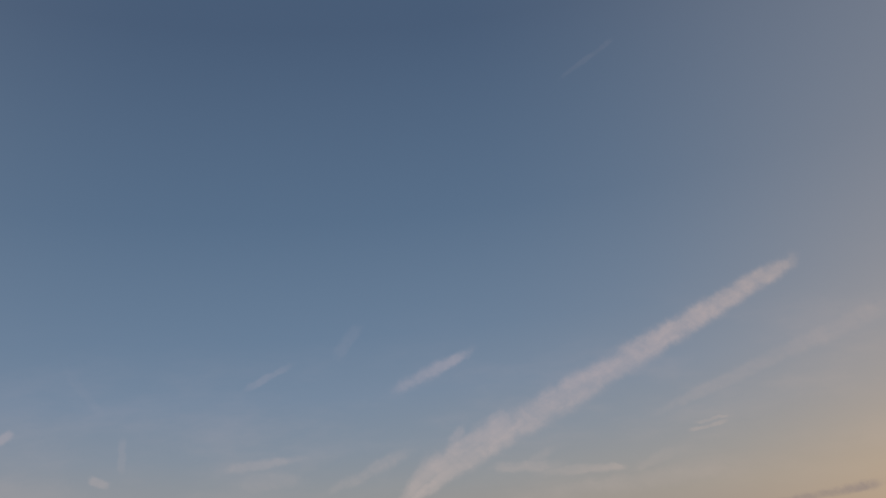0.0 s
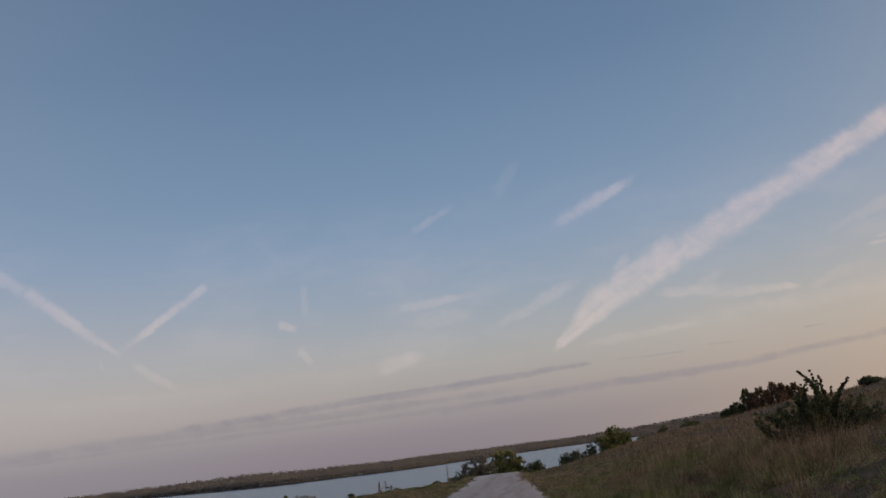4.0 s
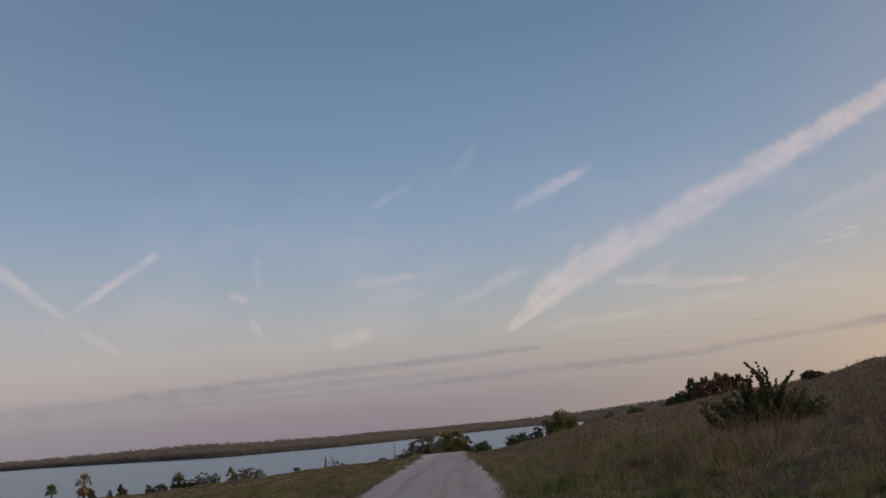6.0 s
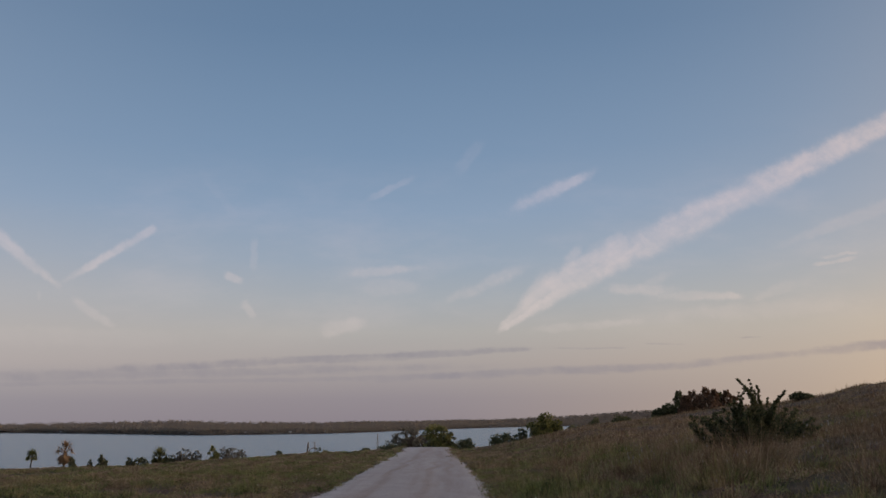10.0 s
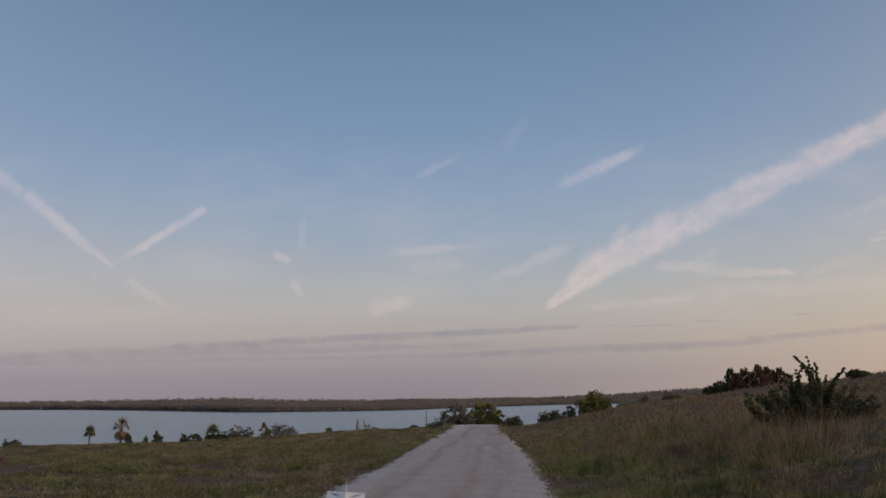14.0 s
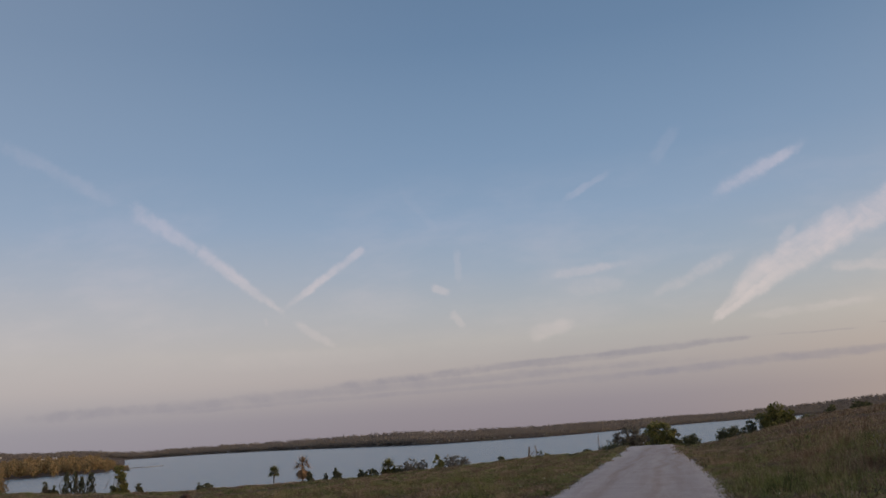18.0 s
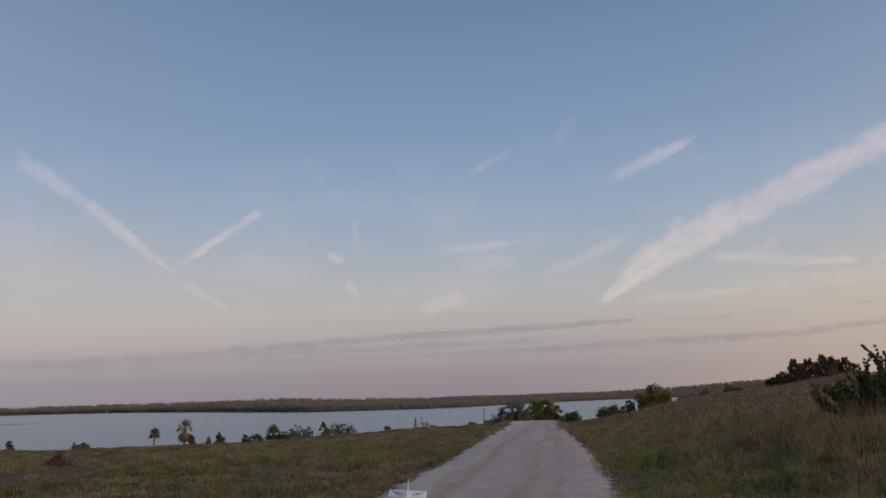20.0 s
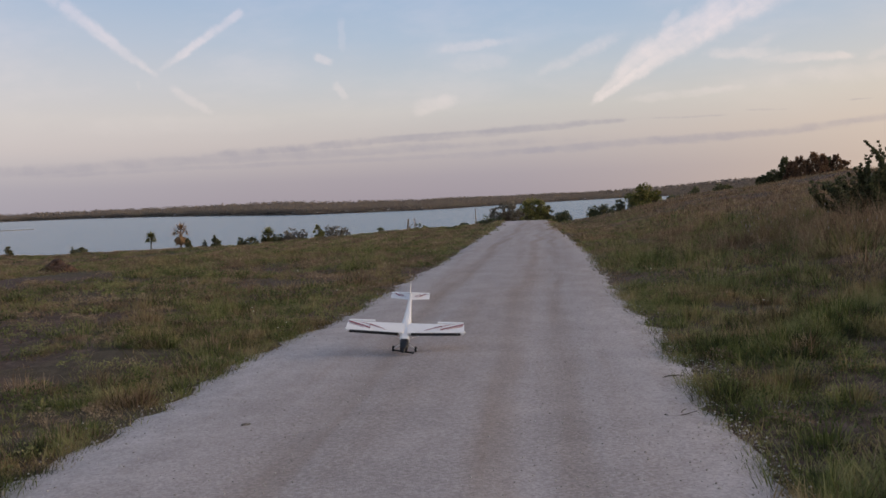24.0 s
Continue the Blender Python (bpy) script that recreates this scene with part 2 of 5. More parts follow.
grey = cover([
    streak((-0.40, 0.058), (0.10, 0.0775), 0.0110, 0.0055, 0.72, (0.2, 0.08), 0.8, 31.0, 0.0),
    streak((-0.16, 0.064), (0.06, 0.075), 0.0080, 0.0050, 0.52, (0.2, 0.2), 0.8, 36.0, 0.0),
    streak((-0.80, 0.050), (0.00, 0.058), 0.0150, 0.0085, 0.52, (0.1, 0.2), 0.7, 33.0, 0.0),
    streak((-0.60, 0.045), (0.02, 0.047), 0.0070, 0.0050, 0.40, (0.1, 0.2), 0.8, 37.0, 0.0),
    streak((-0.08, 0.046), (0.30, 0.058), 0.0085, 0.0085, 0.64, (0.1, 0.15), 0.7, 34.0, 0.0),
    streak((0.24, 0.056), (0.62, 0.090), 0.0075, 0.0110, 0.68, (0.15, 0.1), 0.7, 34.5, 0.0),
    streak((0.115, 0.077), (0.19, 0.0765), 0.0025, 0.0025, 0.36, (0.2, 0.2), 0.7, 38.0, 0.0),
    streak((0.210, 0.081), (0.255, 0.080), 0.0025, 0.0025, 0.36, (0.2, 0.2), 0.7, 35.0, 0.0),
    streak((0.318, 0.086), (0.343, 0.086), 0.0022, 0.0022, 0.50, (0.3, 0.2), 0.5, 35.5, 0.0),
])
lit = S.mix(S.step(rise, 0.10, 0.26), (0.65, 0.57, 0.545), (0.565, 0.525, 0.61))
lit = S.mix(S.m("MULTIPLY", S.step(toward, 0.15, 0.9), 0.6), lit, (0.85, 0.62, 0.42))
veil = S.noise(S.vec(S.m("MULTIPLY", u0_, 0.6), S.m("MULTIPLY", v0_, 1.7), 5.0), 9.0, 6.0, 0.6)
veil = S.m("MULTIPLY", S.step(veil, 0.42, 0.74, 0.0, 0.20), S.m("MULTIPLY", S.step(rise, 0.05, 0.13), S.step(rise, 0.34, 0.18)))
sky = S.mix(veil, sky, lit)
sky = S.mix(bright, sky, lit)
sky = S.mix(grey, sky, S.mix(S.step(toward, 0.1, 0.7), (0.262, 0.248, 0.290), (0.36, 0.30, 0.30)))
air = S.node("ShaderNodeBackground")
S.put(air.inputs["Color"], sky)
air.inputs["Strength"].default_value = 1.0
S.put(S.node("ShaderNodeOutputWorld").inputs["Surface"], air.outputs[0])

sun = bpy.data.lights.new("sun", "SUN")
sun.energy, sun.angle, sun.color = 1.45, radians(40.0), (1.0, 0.80, 0.63)
lamp = new("sun", sun)
lamp.matrix_world = look(SUN_DIR * 50.0, (0, 0, 0))


# ------------------------------------------------------------------ materials
def material(name, colours, scale=3.0, rough=0.85, bump=0.3, fine=40.0, vary=0.0, spec=0.3, island=0.0, patches=None, thin=0.0, cell=None):
    """A rough natural surface: a ramp of colours over noise, fine grain, relief, and a tone per object or per island."""
    mat = bpy.data.materials.new(name)
    mat.use_nodes = True
    N = Net(mat.node_tree)
    shader = mat.node_tree.nodes["Principled BSDF"]
    at = N.node("ShaderNodeNewGeometry").outputs["Position"]
    broad = N.noise(at, scale, 4.0)
    grain = N.noise(at, fine, 3.0, 0.65)
    value = N.m("ADD", N.m("MULTIPLY", broad, 0.65), N.m("MULTIPLY", grain, 0.35))
    if island:
        value = N.m("ADD", N.m("MULTIPLY", value, 1.0 - island), N.m("MULTIPLY", N.node("ShaderNodeNewGeometry").outputs["Random Per Island"], island))
        value = N.step(value, 0.41 - 0.38 * island, 0.59 + 0.38 * island)
    else:
        value = N.step(value, 0.30, 0.70)
    if cell:
        flat_at = N.node("ShaderNodeSeparateXYZ")
        N.put(flat_at.inputs[0], at)
        bunch = N.node("ShaderNodeTexVoronoi")
        bunch.inputs["Scale"].default_value = cell[0]
        N.put(bunch.inputs["Vector"], N.vec(flat_at.outputs[0], flat_at.outputs[1]))
        value = N.m("MULTIPLY_ADD", N.m("SUBTRACT", N.node_value(bunch.outputs["Color"]), 0.5), cell[1], value, clamp=True)
    colour = N.ramp(value, [(i / max(1, len(colours) - 1), c) for i, c in enumerate(colours)])
    if patches:
        size, other, lo, hi = patches
        colour = N.mix(N.step(N.noise(at, size, 3.0), lo, hi), colour, N.ramp(value, [(i / max(1, len(other) - 1), c) for i, c in enumerate(other)]))
    if vary:
        tone = N.m("ADD", N.m("MULTIPLY", N.node("ShaderNodeObjectInfo").outputs["Random"], 2 * vary), 1.0 - vary)
        colour = N.mix(1.0, colour, N.vec(tone, tone, tone), "MULTIPLY")
    N.put(shader.inputs["Base Color"], colour)
    shader.inputs["Roughness"].default_value = rough
    shader.inputs["Specular IOR Level"].default_value = spec
    if thin:
        through_ = N.node("ShaderNodeBsdfTranslucent")
        N.put(through_.inputs["Color"], colour)
        both = N.node("ShaderNodeMixShader")
        both.inputs[0].default_value = thin
        mat.node_tree.links.new(shader.outputs[0], both.inputs[1])
        mat.node_tree.links.new(through_.outputs[0], both.inputs[2])
        mat.node_tree.links.new(both.outputs[0], mat.node_tree.nodes["Material Output"].inputs["Surface"])
    if bump:
        b = N.node("ShaderNodeBump")
        b.inputs["Strength"].default_value, b.inputs["Distance"].default_value = bump, 0.02
        N.put(b.inputs["Height"], grain)
        N.put(shader.inputs["Normal"], b.outputs[0])
    return mat


def plain(name, colour, rough=0.5, metal=0.0, spec=0.4, dirt=0.12, scale=9.0):
    """A painted or moulded surface with slight grime."""
    c2 = tuple(x * (1.0 - dirt) for x in colour)
    mat = material(name, [c2, colour, colour], scale, rough, 0.05, 60.0, spec=spec)
    mat.node_tree.nodes["Principled BSDF"].inputs["Metallic"].default_value = metal
    return mat


M_SOIL = material("soil_and_thatch", [(0.036, 0.023, 0.019), (0.066, 0.042, 0.034), (0.105, 0.070, 0.056), (0.160, 0.115, 0.092)], 5.0, 0.95, 1.0, 45.0,
                  patches=(0.35, [(0.044, 0.034, 0.022), (0.075, 0.058, 0.036), (0.115, 0.088, 0.056)], 0.46, 0.62))
M_GRASS = material("meadow_grass", [(0.030, 0.042, 0.014), (0.092, 0.116, 0.034), (0.190, 0.210, 0.070), (0.310, 0.290, 0.135)], 2.4, 0.70, 0.0, 12.0, island=0.16, thin=0.38, cell=(2.6, 0.75),
                   patches=(1.1, [(0.075, 0.060, 0.030), (0.165, 0.130, 0.060), (0.290, 0.225, 0.108), (0.390, 0.305, 0.165)], 0.50, 0.60))
M_DRY = material("dry_grass", [(0.085, 0.056, 0.036), (0.175, 0.118, 0.073), (0.300, 0.212, 0.136), (0.420, 0.325, 0.220)], 2.2, 0.8, 0.0, 12.0, island=0.20, thin=0.45, cell=(2.0, 0.45))
M_BROWN = material("withered_grass", [(0.086, 0.053, 0.034), (0.144, 0.087, 0.055), (0.207, 0.132, 0.086), (0.265, 0.190, 0.127)], 2.5, 0.85, 0.0, 12.0, island=0.2, thin=0.25)
M_WEED = material("rank_weeds", [(0.063, 0.057, 0.030), (0.109, 0.094, 0.046), (0.172, 0.132, 0.069), (0.253, 0.184, 0.106)], 2.4, 0.8, 0.0, 12.0, island=0.2, thin=0.25)
M_HERB = material("green_herbs", [(0.060, 0.079, 0.031), (0.118, 0.142, 0.053), (0.198, 0.216, 0.084), (0.300, 0.294, 0.138)], 0.9, 0.75, 0.0, 6.0, island=0.12, thin=0.45, cell=(1.5, 0.30))
M_FADED = material("faded_herbs", [(0.123, 0.092, 0.062), (0.202, 0.148, 0.099), (0.297, 0.224, 0.151), (0.392, 0.314, 0.213)], 0.9, 0.85, 0.0, 6.0, island=0.12, thin=0.45, cell=(1.4, 0.30))
M_SEED = material("pale_seed_heads", [(0.22, 0.19, 0.16), (0.34, 0.31, 0.28)], 2.0, 0.9, 0.0, 9.0, island=0.6)


def road_material():
    mat = bpy.data.materials.new("crushed_limestone")
    mat.use_nodes = True
    N = Net(mat.node_tree)
    shader = mat.node_tree.nodes["Principled BSDF"]
    at = N.node("ShaderNodeNewGeometry").outputs["Position"]
    part_ = N.node("ShaderNodeSeparateXYZ")
    N.put(part_.inputs[0], at)
    stretched = N.vec(N.m("MULTIPLY", part_.outputs[0], 1.0), N.m("MULTIPLY", part_.outputs[1], 0.045))
    bands = N.noise(stretched, 1.9, 4.0)
    grain = N.noise(at, 38.0, 4.0, 0.7)
    stone = N.node("ShaderNodeTexVoronoi")
    stone.inputs["Scale"].default_value = 85.0
    N.put(stone.inputs["Vector"], at)
    base = N.ramp(N.step(bands, 0.32, 0.68), [(0.0, (0.335, 0.285, 0.250)), (0.35, (0.400, 0.362, 0.342)), (0.65, (0.436, 0.408, 0.400)), (1.0, (0.470, 0.448, 0.445))])
    base = N.mix(0.55, base, N.ramp(grain, [(0.25, (0.215, 0.192, 0.180)), (0.5, (0.405, 0.380, 0.370)), (0.75, (0.600, 0.580, 0.580))]))
    base = N.mix(N.step(N.noise(stretched, 0.9, 3.0), 0.45, 0.75, 0.0, 0.30), base, (0.311, 0.265, 0.232))
    for rut, width_ in ((-1.9, 0.26), (-0.62, 0.24), (-0.05, 0.2)):
        side = N.m("ABSOLUTE", N.m("SUBTRACT", N.m("ADD", part_.outputs[0], N.m("MULTIPLY", N.m("SUBTRACT", N.noise(at, 0.12, 2.0), 0.5), 1.2)), rut))
        worn = N.m("MULTIPLY", N.step(side, 0.02, width_, 1.0, 0.0), N.step(N.noise(stretched, 2.4, 3.0), 0.30, 0.75, 0.10, 0.55))
        base = N.mix(worn, base, (0.282, 0.220, 0.167))
    rim = N.m("ABSOLUTE", N.m("ADD", part_.outputs[0], 1.0))
    loose = N.m("MULTIPLY", N.step(N.m("MULTIPLY_ADD", N.noise(at, 1.1, 4.0), 0.9, rim), 1.6, 2.5), N.step(N.noise(at, 3.5, 4.0, 0.7), 0.35, 0.65, 0.25, 0.75))
    base = N.mix(loose, base, (0.545, 0.525, 0.520))
    coarse = N.node("ShaderNodeTexVoronoi")
    coarse.inputs["Scale"].default_value = 55.0
    N.put(coarse.inputs["Vector"], at)
    tint = N.step(N.node_value(coarse.outputs["Color"]), 0.0, 1.0, 0.86, 1.08)
    base = N.mix(1.0, base, N.vec(tint, N.m("MULTIPLY", tint, 0.970), N.m("MULTIPLY", tint, 0.995)), "MULTIPLY")
    blot = N.step(N.noise(at, 1.3, 5.0, 0.65), 0.35, 0.68, 0.86, 0.98)
    base = N.mix(1.0, base, N.vec(blot, blot, blot), "MULTIPLY")
    N.put(shader.inputs["Base Color"], base)
    shader.inputs["Roughness"].default_value = 0.95
    shader.inputs["Specular IOR Level"].default_value = 0.15
    b = N.node("ShaderNodeBump")
    b.inputs["Strength"].default_value, b.inputs["Distance"].default_value = 0.24, 0.010
    N.put(b.inputs["Height"], N.m("ADD", N.m("MULTIPLY", grain, 0.8), N.m("MULTIPLY", stone.outputs["Distance"], 0.9)))
    N.put(shader.inputs["Normal"], b.outputs[0])
    return mat


M_ROAD = road_material()
M_STONE = material("limestone_chips", [(0.27, 0.25, 0.23), (0.41, 0.385, 0.36), (0.54, 0.52, 0.50)], 4.0, 0.9, 0.3, 50.0, island=0.6)


def water_material():
    mat = bpy.data.materials.new("lake_water")
    mat.use_nodes = True
    N = Net(mat.node_tree)
    shader = mat.node_tree.nodes["Principled BSDF"]
    shader.inputs["Base Color"].default_value = (0.085, 0.135, 0.185, 1.0)
    shader.inputs["Roughness"].default_value = 0.22
    shader.inputs["IOR"].default_value = 1.333
    at = N.node("ShaderNodeNewGeometry").outputs["Position"]
    waves = N.m("ADD", N.m("MULTIPLY", N.noise(at, 0.5, 4.0, 0.65), 0.7), N.m("MULTIPLY", N.noise(at, 0.03, 3.0), 0.6))
    b = N.node("ShaderNodeBump")
    b.inputs["Strength"].default_value, b.inputs["Distance"].default_value = 1.0, 0.45
    N.put(b.inputs["Height"], waves)
    N.put(shader.inputs["Normal"], b.outputs[0])
    return mat


M_WATER = water_material()
M_BARK = material("grey_brown_bark", [(0.05, 0.042, 0.034), (0.10, 0.085, 0.068), (0.16, 0.135, 0.11)], 6.0, 0.95, 0.6, 50.0, vary=0.15)
M_DEADWOOD = material("dead_wood", [(0.11, 0.075, 0.05), (0.20, 0.145, 0.10), (0.30, 0.23, 0.17)], 5.0, 0.95, 0.5, 40.0)
M_LEAF_DARK = material("dark_evergreen_leaves", [(0.045, 0.055, 0.030), (0.082, 0.094, 0.045), (0.132, 0.138, 0.068), (0.190, 0.178, 0.092)], 1.2, 0.65, 0.0, 8.0, vary=0.15, island=0.45, thin=0.5)
M_LEAF_GREEN = material("green_leaves", [(0.072, 0.086, 0.030), (0.140, 0.152, 0.050), (0.235, 0.230, 0.072), (0.340, 0.290, 0.105)], 1.2, 0.65, 0.0, 8.0, vary=0.15, island=0.45, thin=0.5)
M_LEAF_GREY = material("sparse_grey_brown_leaves", [(0.085, 0.078, 0.060), (0.145, 0.130, 0.098), (0.210, 0.185, 0.140), (0.265, 0.235, 0.180)], 1.2, 0.8, 0.0, 8.0, vary=0.1, island=0.45, thin=0.5)
M_LEAF_RUST = material("russet_leaves", [(0.075, 0.056, 0.038), (0.160, 0.104, 0.066), (0.270, 0.160, 0.104), (0.350, 0.215, 0.140)], 1.2, 0.75, 0.0, 8.0, vary=0.12, island=0.35, thin=0.5)
M_FROND_DEAD = material("dead_palm_fronds", [(0.117, 0.072, 0.039), (0.247, 0.150, 0.078), (0.390, 0.247, 0.130)], 2.0, 0.9, 0.0, 12.0, island=0.6)
# Far woods: distance haze is put into the base colours, paled and greyed.
M_WOODS_HAZED = material("far_woods", [(0.180, 0.162, 0.152), (0.230, 0.200, 0.178), (0.285, 0.232, 0.188), (0.225, 0.212, 0.170)], 0.016, 0.95, 0.0, 0.30, island=0.25, spec=0.1, thin=0.4)
M_WOODS_WARM = material("autumn_woods", [(0.135, 0.125, 0.070), (0.260, 0.200, 0.112), (0.430, 0.280, 0.140), (0.320, 0.265, 0.130)], 0.085, 0.95, 0.0, 0.4, island=0.14, spec=0.1, thin=0.4)


# ------------------------------------------------------------------ helpers for building
def mesh_np(name, verts, faces, mat, smooth=False):
    """A mesh from arrays: verts (n, 3) and faces (m, 3 or 4)."""
    me = bpy.data.meshes.new(name)
    verts, faces = np.asarray(verts, dtype=np.float32), np.asarray(faces, dtype=np.int32)
    k = faces.shape[1]
    me.vertices.add(len(verts))
    me.vertices.foreach_set("co", verts.ravel())
    me.loops.add(faces.size)
    me.loops.foreach_set("vertex_index", faces.ravel())
    me.polygons.add(len(faces))
    me.polygons.foreach_set("loop_start", np.arange(0, faces.size, k, dtype=np.int32))
    me.update(calc_edges=True)
    if smooth:
        me.polygons.foreach_set("use_smooth", np.ones(len(faces), dtype=bool))
    me.materials.append(mat)
    return me


def part(name, bm, mat, parent=None, label="", smooth=False):
    """Links a bmesh, or a mesh, as one object under a thing or a part."""
    if isinstance(bm, bpy.types.Mesh):
        me = bm
    else:
        me = bpy.data.meshes.new(name)
        bm.to_mesh(me)
        bm.free()
        me.materials.append(mat)
        if smooth:
            me.polygons.foreach_set("use_smooth", [True] * len(me.polygons))
    ob = new(name, me)
    ob.parent = parent
    if label:
        tagged(ob, label)
    return ob


def thing(name, m, label, category, group="", kind=""):
    ob = new(name)
    ob.empty_display_size = 0.2
    ob.matrix_world = m
    return tagged(ob, label, category, group, kind)


def ss(a, b, x):
    t = np.clip((np.asarray(x, dtype=float) - a) / (b - a), 0.0, 1.0)
    return t * t * (3.0 - 2.0 * t)


def wob(x, y, size, seed=0.0):
    """Cheap smooth noise in -1..1 for arrays."""
    x, y = np.asarray(x, dtype=float) / size, np.asarray(y, dtype=float) / size
    a = np.sin(1.7 * x + 2.3 * y + seed) + np.sin(-2.9 * x + 1.3 * y + 2.1 * seed + 1.0)
    b = np.sin(4.1 * x - 3.7 * y + 0.7 * seed + 2.0) + np.sin(5.3 * x + 4.9 * y + 1.9 * seed + 4.0)
    return (a + 0.6 * b) / 3.2


def lattice(x, y, size, seed=0):
    """Value noise in 0..1 on a lattice of that size."""
    x, y = np.asarray(x, dtype=float) / size, np.asarray(y, dtype=float) / size
    i, j = np.floor(x).astype(np.int64), np.floor(y).astype(np.int64)
    fx, fy = x - i, y - j
    fx, fy = fx * fx * (3 - 2 * fx), fy * fy * (3 - 2 * fy)

    def h(a, b):
        return (np.abs(np.sin(a * 127.1 + b * 311.7 + seed * 74.7) * 43758.5453)) % 1.0
    return (h(i, j) * (1 - fx) + h(i + 1, j) * fx) * (1 - fy) + (h(i, j + 1) * (1 - fx) + h(i + 1, j + 1) * fx) * fy


# ------------------------------------------------------------------ the lie of the land
WATER_Z, CREST = -14.5, 75.0


def road_centre(y):
    return -1.1 - 0.022 * np.maximum(np.asarray(y, dtype=float) - 25.0, 0.0)


def half_left(y):
    """The track's half width on the lake's side."""
    return 1.74 + 0.22 * ss(26.0, 16.0, y) + 0.38 * ss(14.5, 9.5, y)


def half_right(y):
    return 1.98 + 0.16 * ss(17.0, 10.5, y)


def shore_far(a):
    """Distance of the far shore at the azimuth a, in degrees."""
    return 1300.0 + 900.0 * ss(-9.0, 8.0, a) + 1300.0 * ss(-14.0, -32.0, a)


def gz(x, y):
    """Height of the ground."""
    x, y = np.asarray(x, dtype=float), np.asarray(y, dtype=float)
    r = np.hypot(x, y)
    a = np.degrees(np.arctan2(x, y))
    d = x - road_centre(np.clip(y, -200, 200))
    z = -0.55 * ss(20.0, 75.0, r) * ss(90, 40, np.abs(a))
    up = 0.165 * np.log1p(np.exp(np.clip((d - 3.6) * 1.4, -30, 30))) / 1.4
    z = z + 40.0 * (1.0 - np.exp(-up / 40.0))
    z = z + 0.80 * ss(19.0, 27.0, a) * ss(20.0, 70.0, r) + 0.22 * ss(2.5, 6.0, a) * ss(12.5, 9.0, a) * ss(30.0, 70.0, r)
    z = z - 0.30 * ss(2.0, 3.2, np.abs(d)) * ss(25.0, 70.0, r)
    z = z - 0.90 * ss(3.0, 26.0, -d) * ss(10.0, 70.0, r) + 1.3 * ss(-28.0, -46.0, a) * ss(20.0, 75.0, r) * ss(-140, -100, a)
    z = z + 0.11 * (lattice(x, y, 1.1, 31) - 0.5) * ss(2.3, 3.6, d) * ss(34.0, 26.0, r)
    z = z + (0.05 * wob(x, y, 2.2) + 0.16 * wob(x, y, 9.0, 3.0) * ss(4.0, 14.0, np.abs(d))) * ss(2.1, 3.4, np.abs(d))
    ahead = ss(140.0, 100.0, np.abs(a))
    past = np.maximum(r - CREST - 4.0 * wob(x, y, 40.0, 5.0), 0.0)
    fall = 0.115 * past * past / (past + 25.0)
    low = np.maximum(z - fall, -17.5)
    land = -13.5 + 0.4 * wob(x, y, 60.0)
    bay = ss(-38.0, -40.5, a) + ss(-32.6, -34.6, a) * ss(900.0, 955.0, r + 25 * wob(x, y, 90.0)) * ss(1260.0, 1210.0, r)
    low = np.where(r > 150, np.maximum(low, -17.5 + (land + 17.5) * np.clip(bay, 0, 1)), low)
    far = ss(0.0, 30.0, r - shore_far(a) + 14.0 * wob(a, a, 2.0, 1.0))
    low = low + far * (4.5 + 9.0 * ss(60.0, 700.0, r - shore_far(a)) * (1 + 0.5 * wob(a, a, 9.0, 2.0)))
    low = low + 22.0 * ss(-32.0, -37.0, a) * ss(980.0, 1500.0, r) * (1 + 0.2 * wob(a, a, 3.0, 4.0))
    low = low + 27.0 * ss(-2.0, 15.0, a) * ss(2250.0, 3000.0, r)
    return z * (1 - ahead) + low * ahead


def sheet(name, radii, angles, mat, lift=0.0, height=None):
    rr, aa = np.meshgrid(radii, np.radians(angles), indexing="ij")
    x, y = rr * np.sin(aa), rr * np.cos(aa)
    z = gz(x, y) + lift if height is None else np.full_like(x, height)
    n, m = rr.shape
    i = np.arange(n * m).reshape(n, m)
    q = np.stack([i[:-1, :-1], i[:-1, 1:], i[1:, 1:], i[1:, :-1]], -1).reshape(-1, 4)
    return mesh_np(name, np.stack([x, y, z], -1).reshape(-1, 3), q[:, ::-1], mat, True)


angles = np.concatenate([np.arange(-180, -60, 4.0), np.arange(-60, 60, 0.5), np.arange(60, 180.1, 4.0)])
radii = np.concatenate([[0.05], np.geomspace(0.6, 60.0, 95), np.linspace(61, 110, 40), np.geomspace(112, 1150, 60), np.linspace(1160, 3000, 70), np.geomspace(3050, 4800, 8)])
ground = tagged(new("ground", sheet("ground", radii, angles, M_SOIL)), "rough meadow ground of brown soil and thatch above a lake", "ground", kind="structure")
lake = tagged(new("water", sheet("water", np.geomspace(120, 4700, 40), np.arange(-75, 75.1, 3.0), M_WATER, height=WATER_Z)),
              "wide grey-blue rippled lake water below the meadow", "lake", kind="structure")


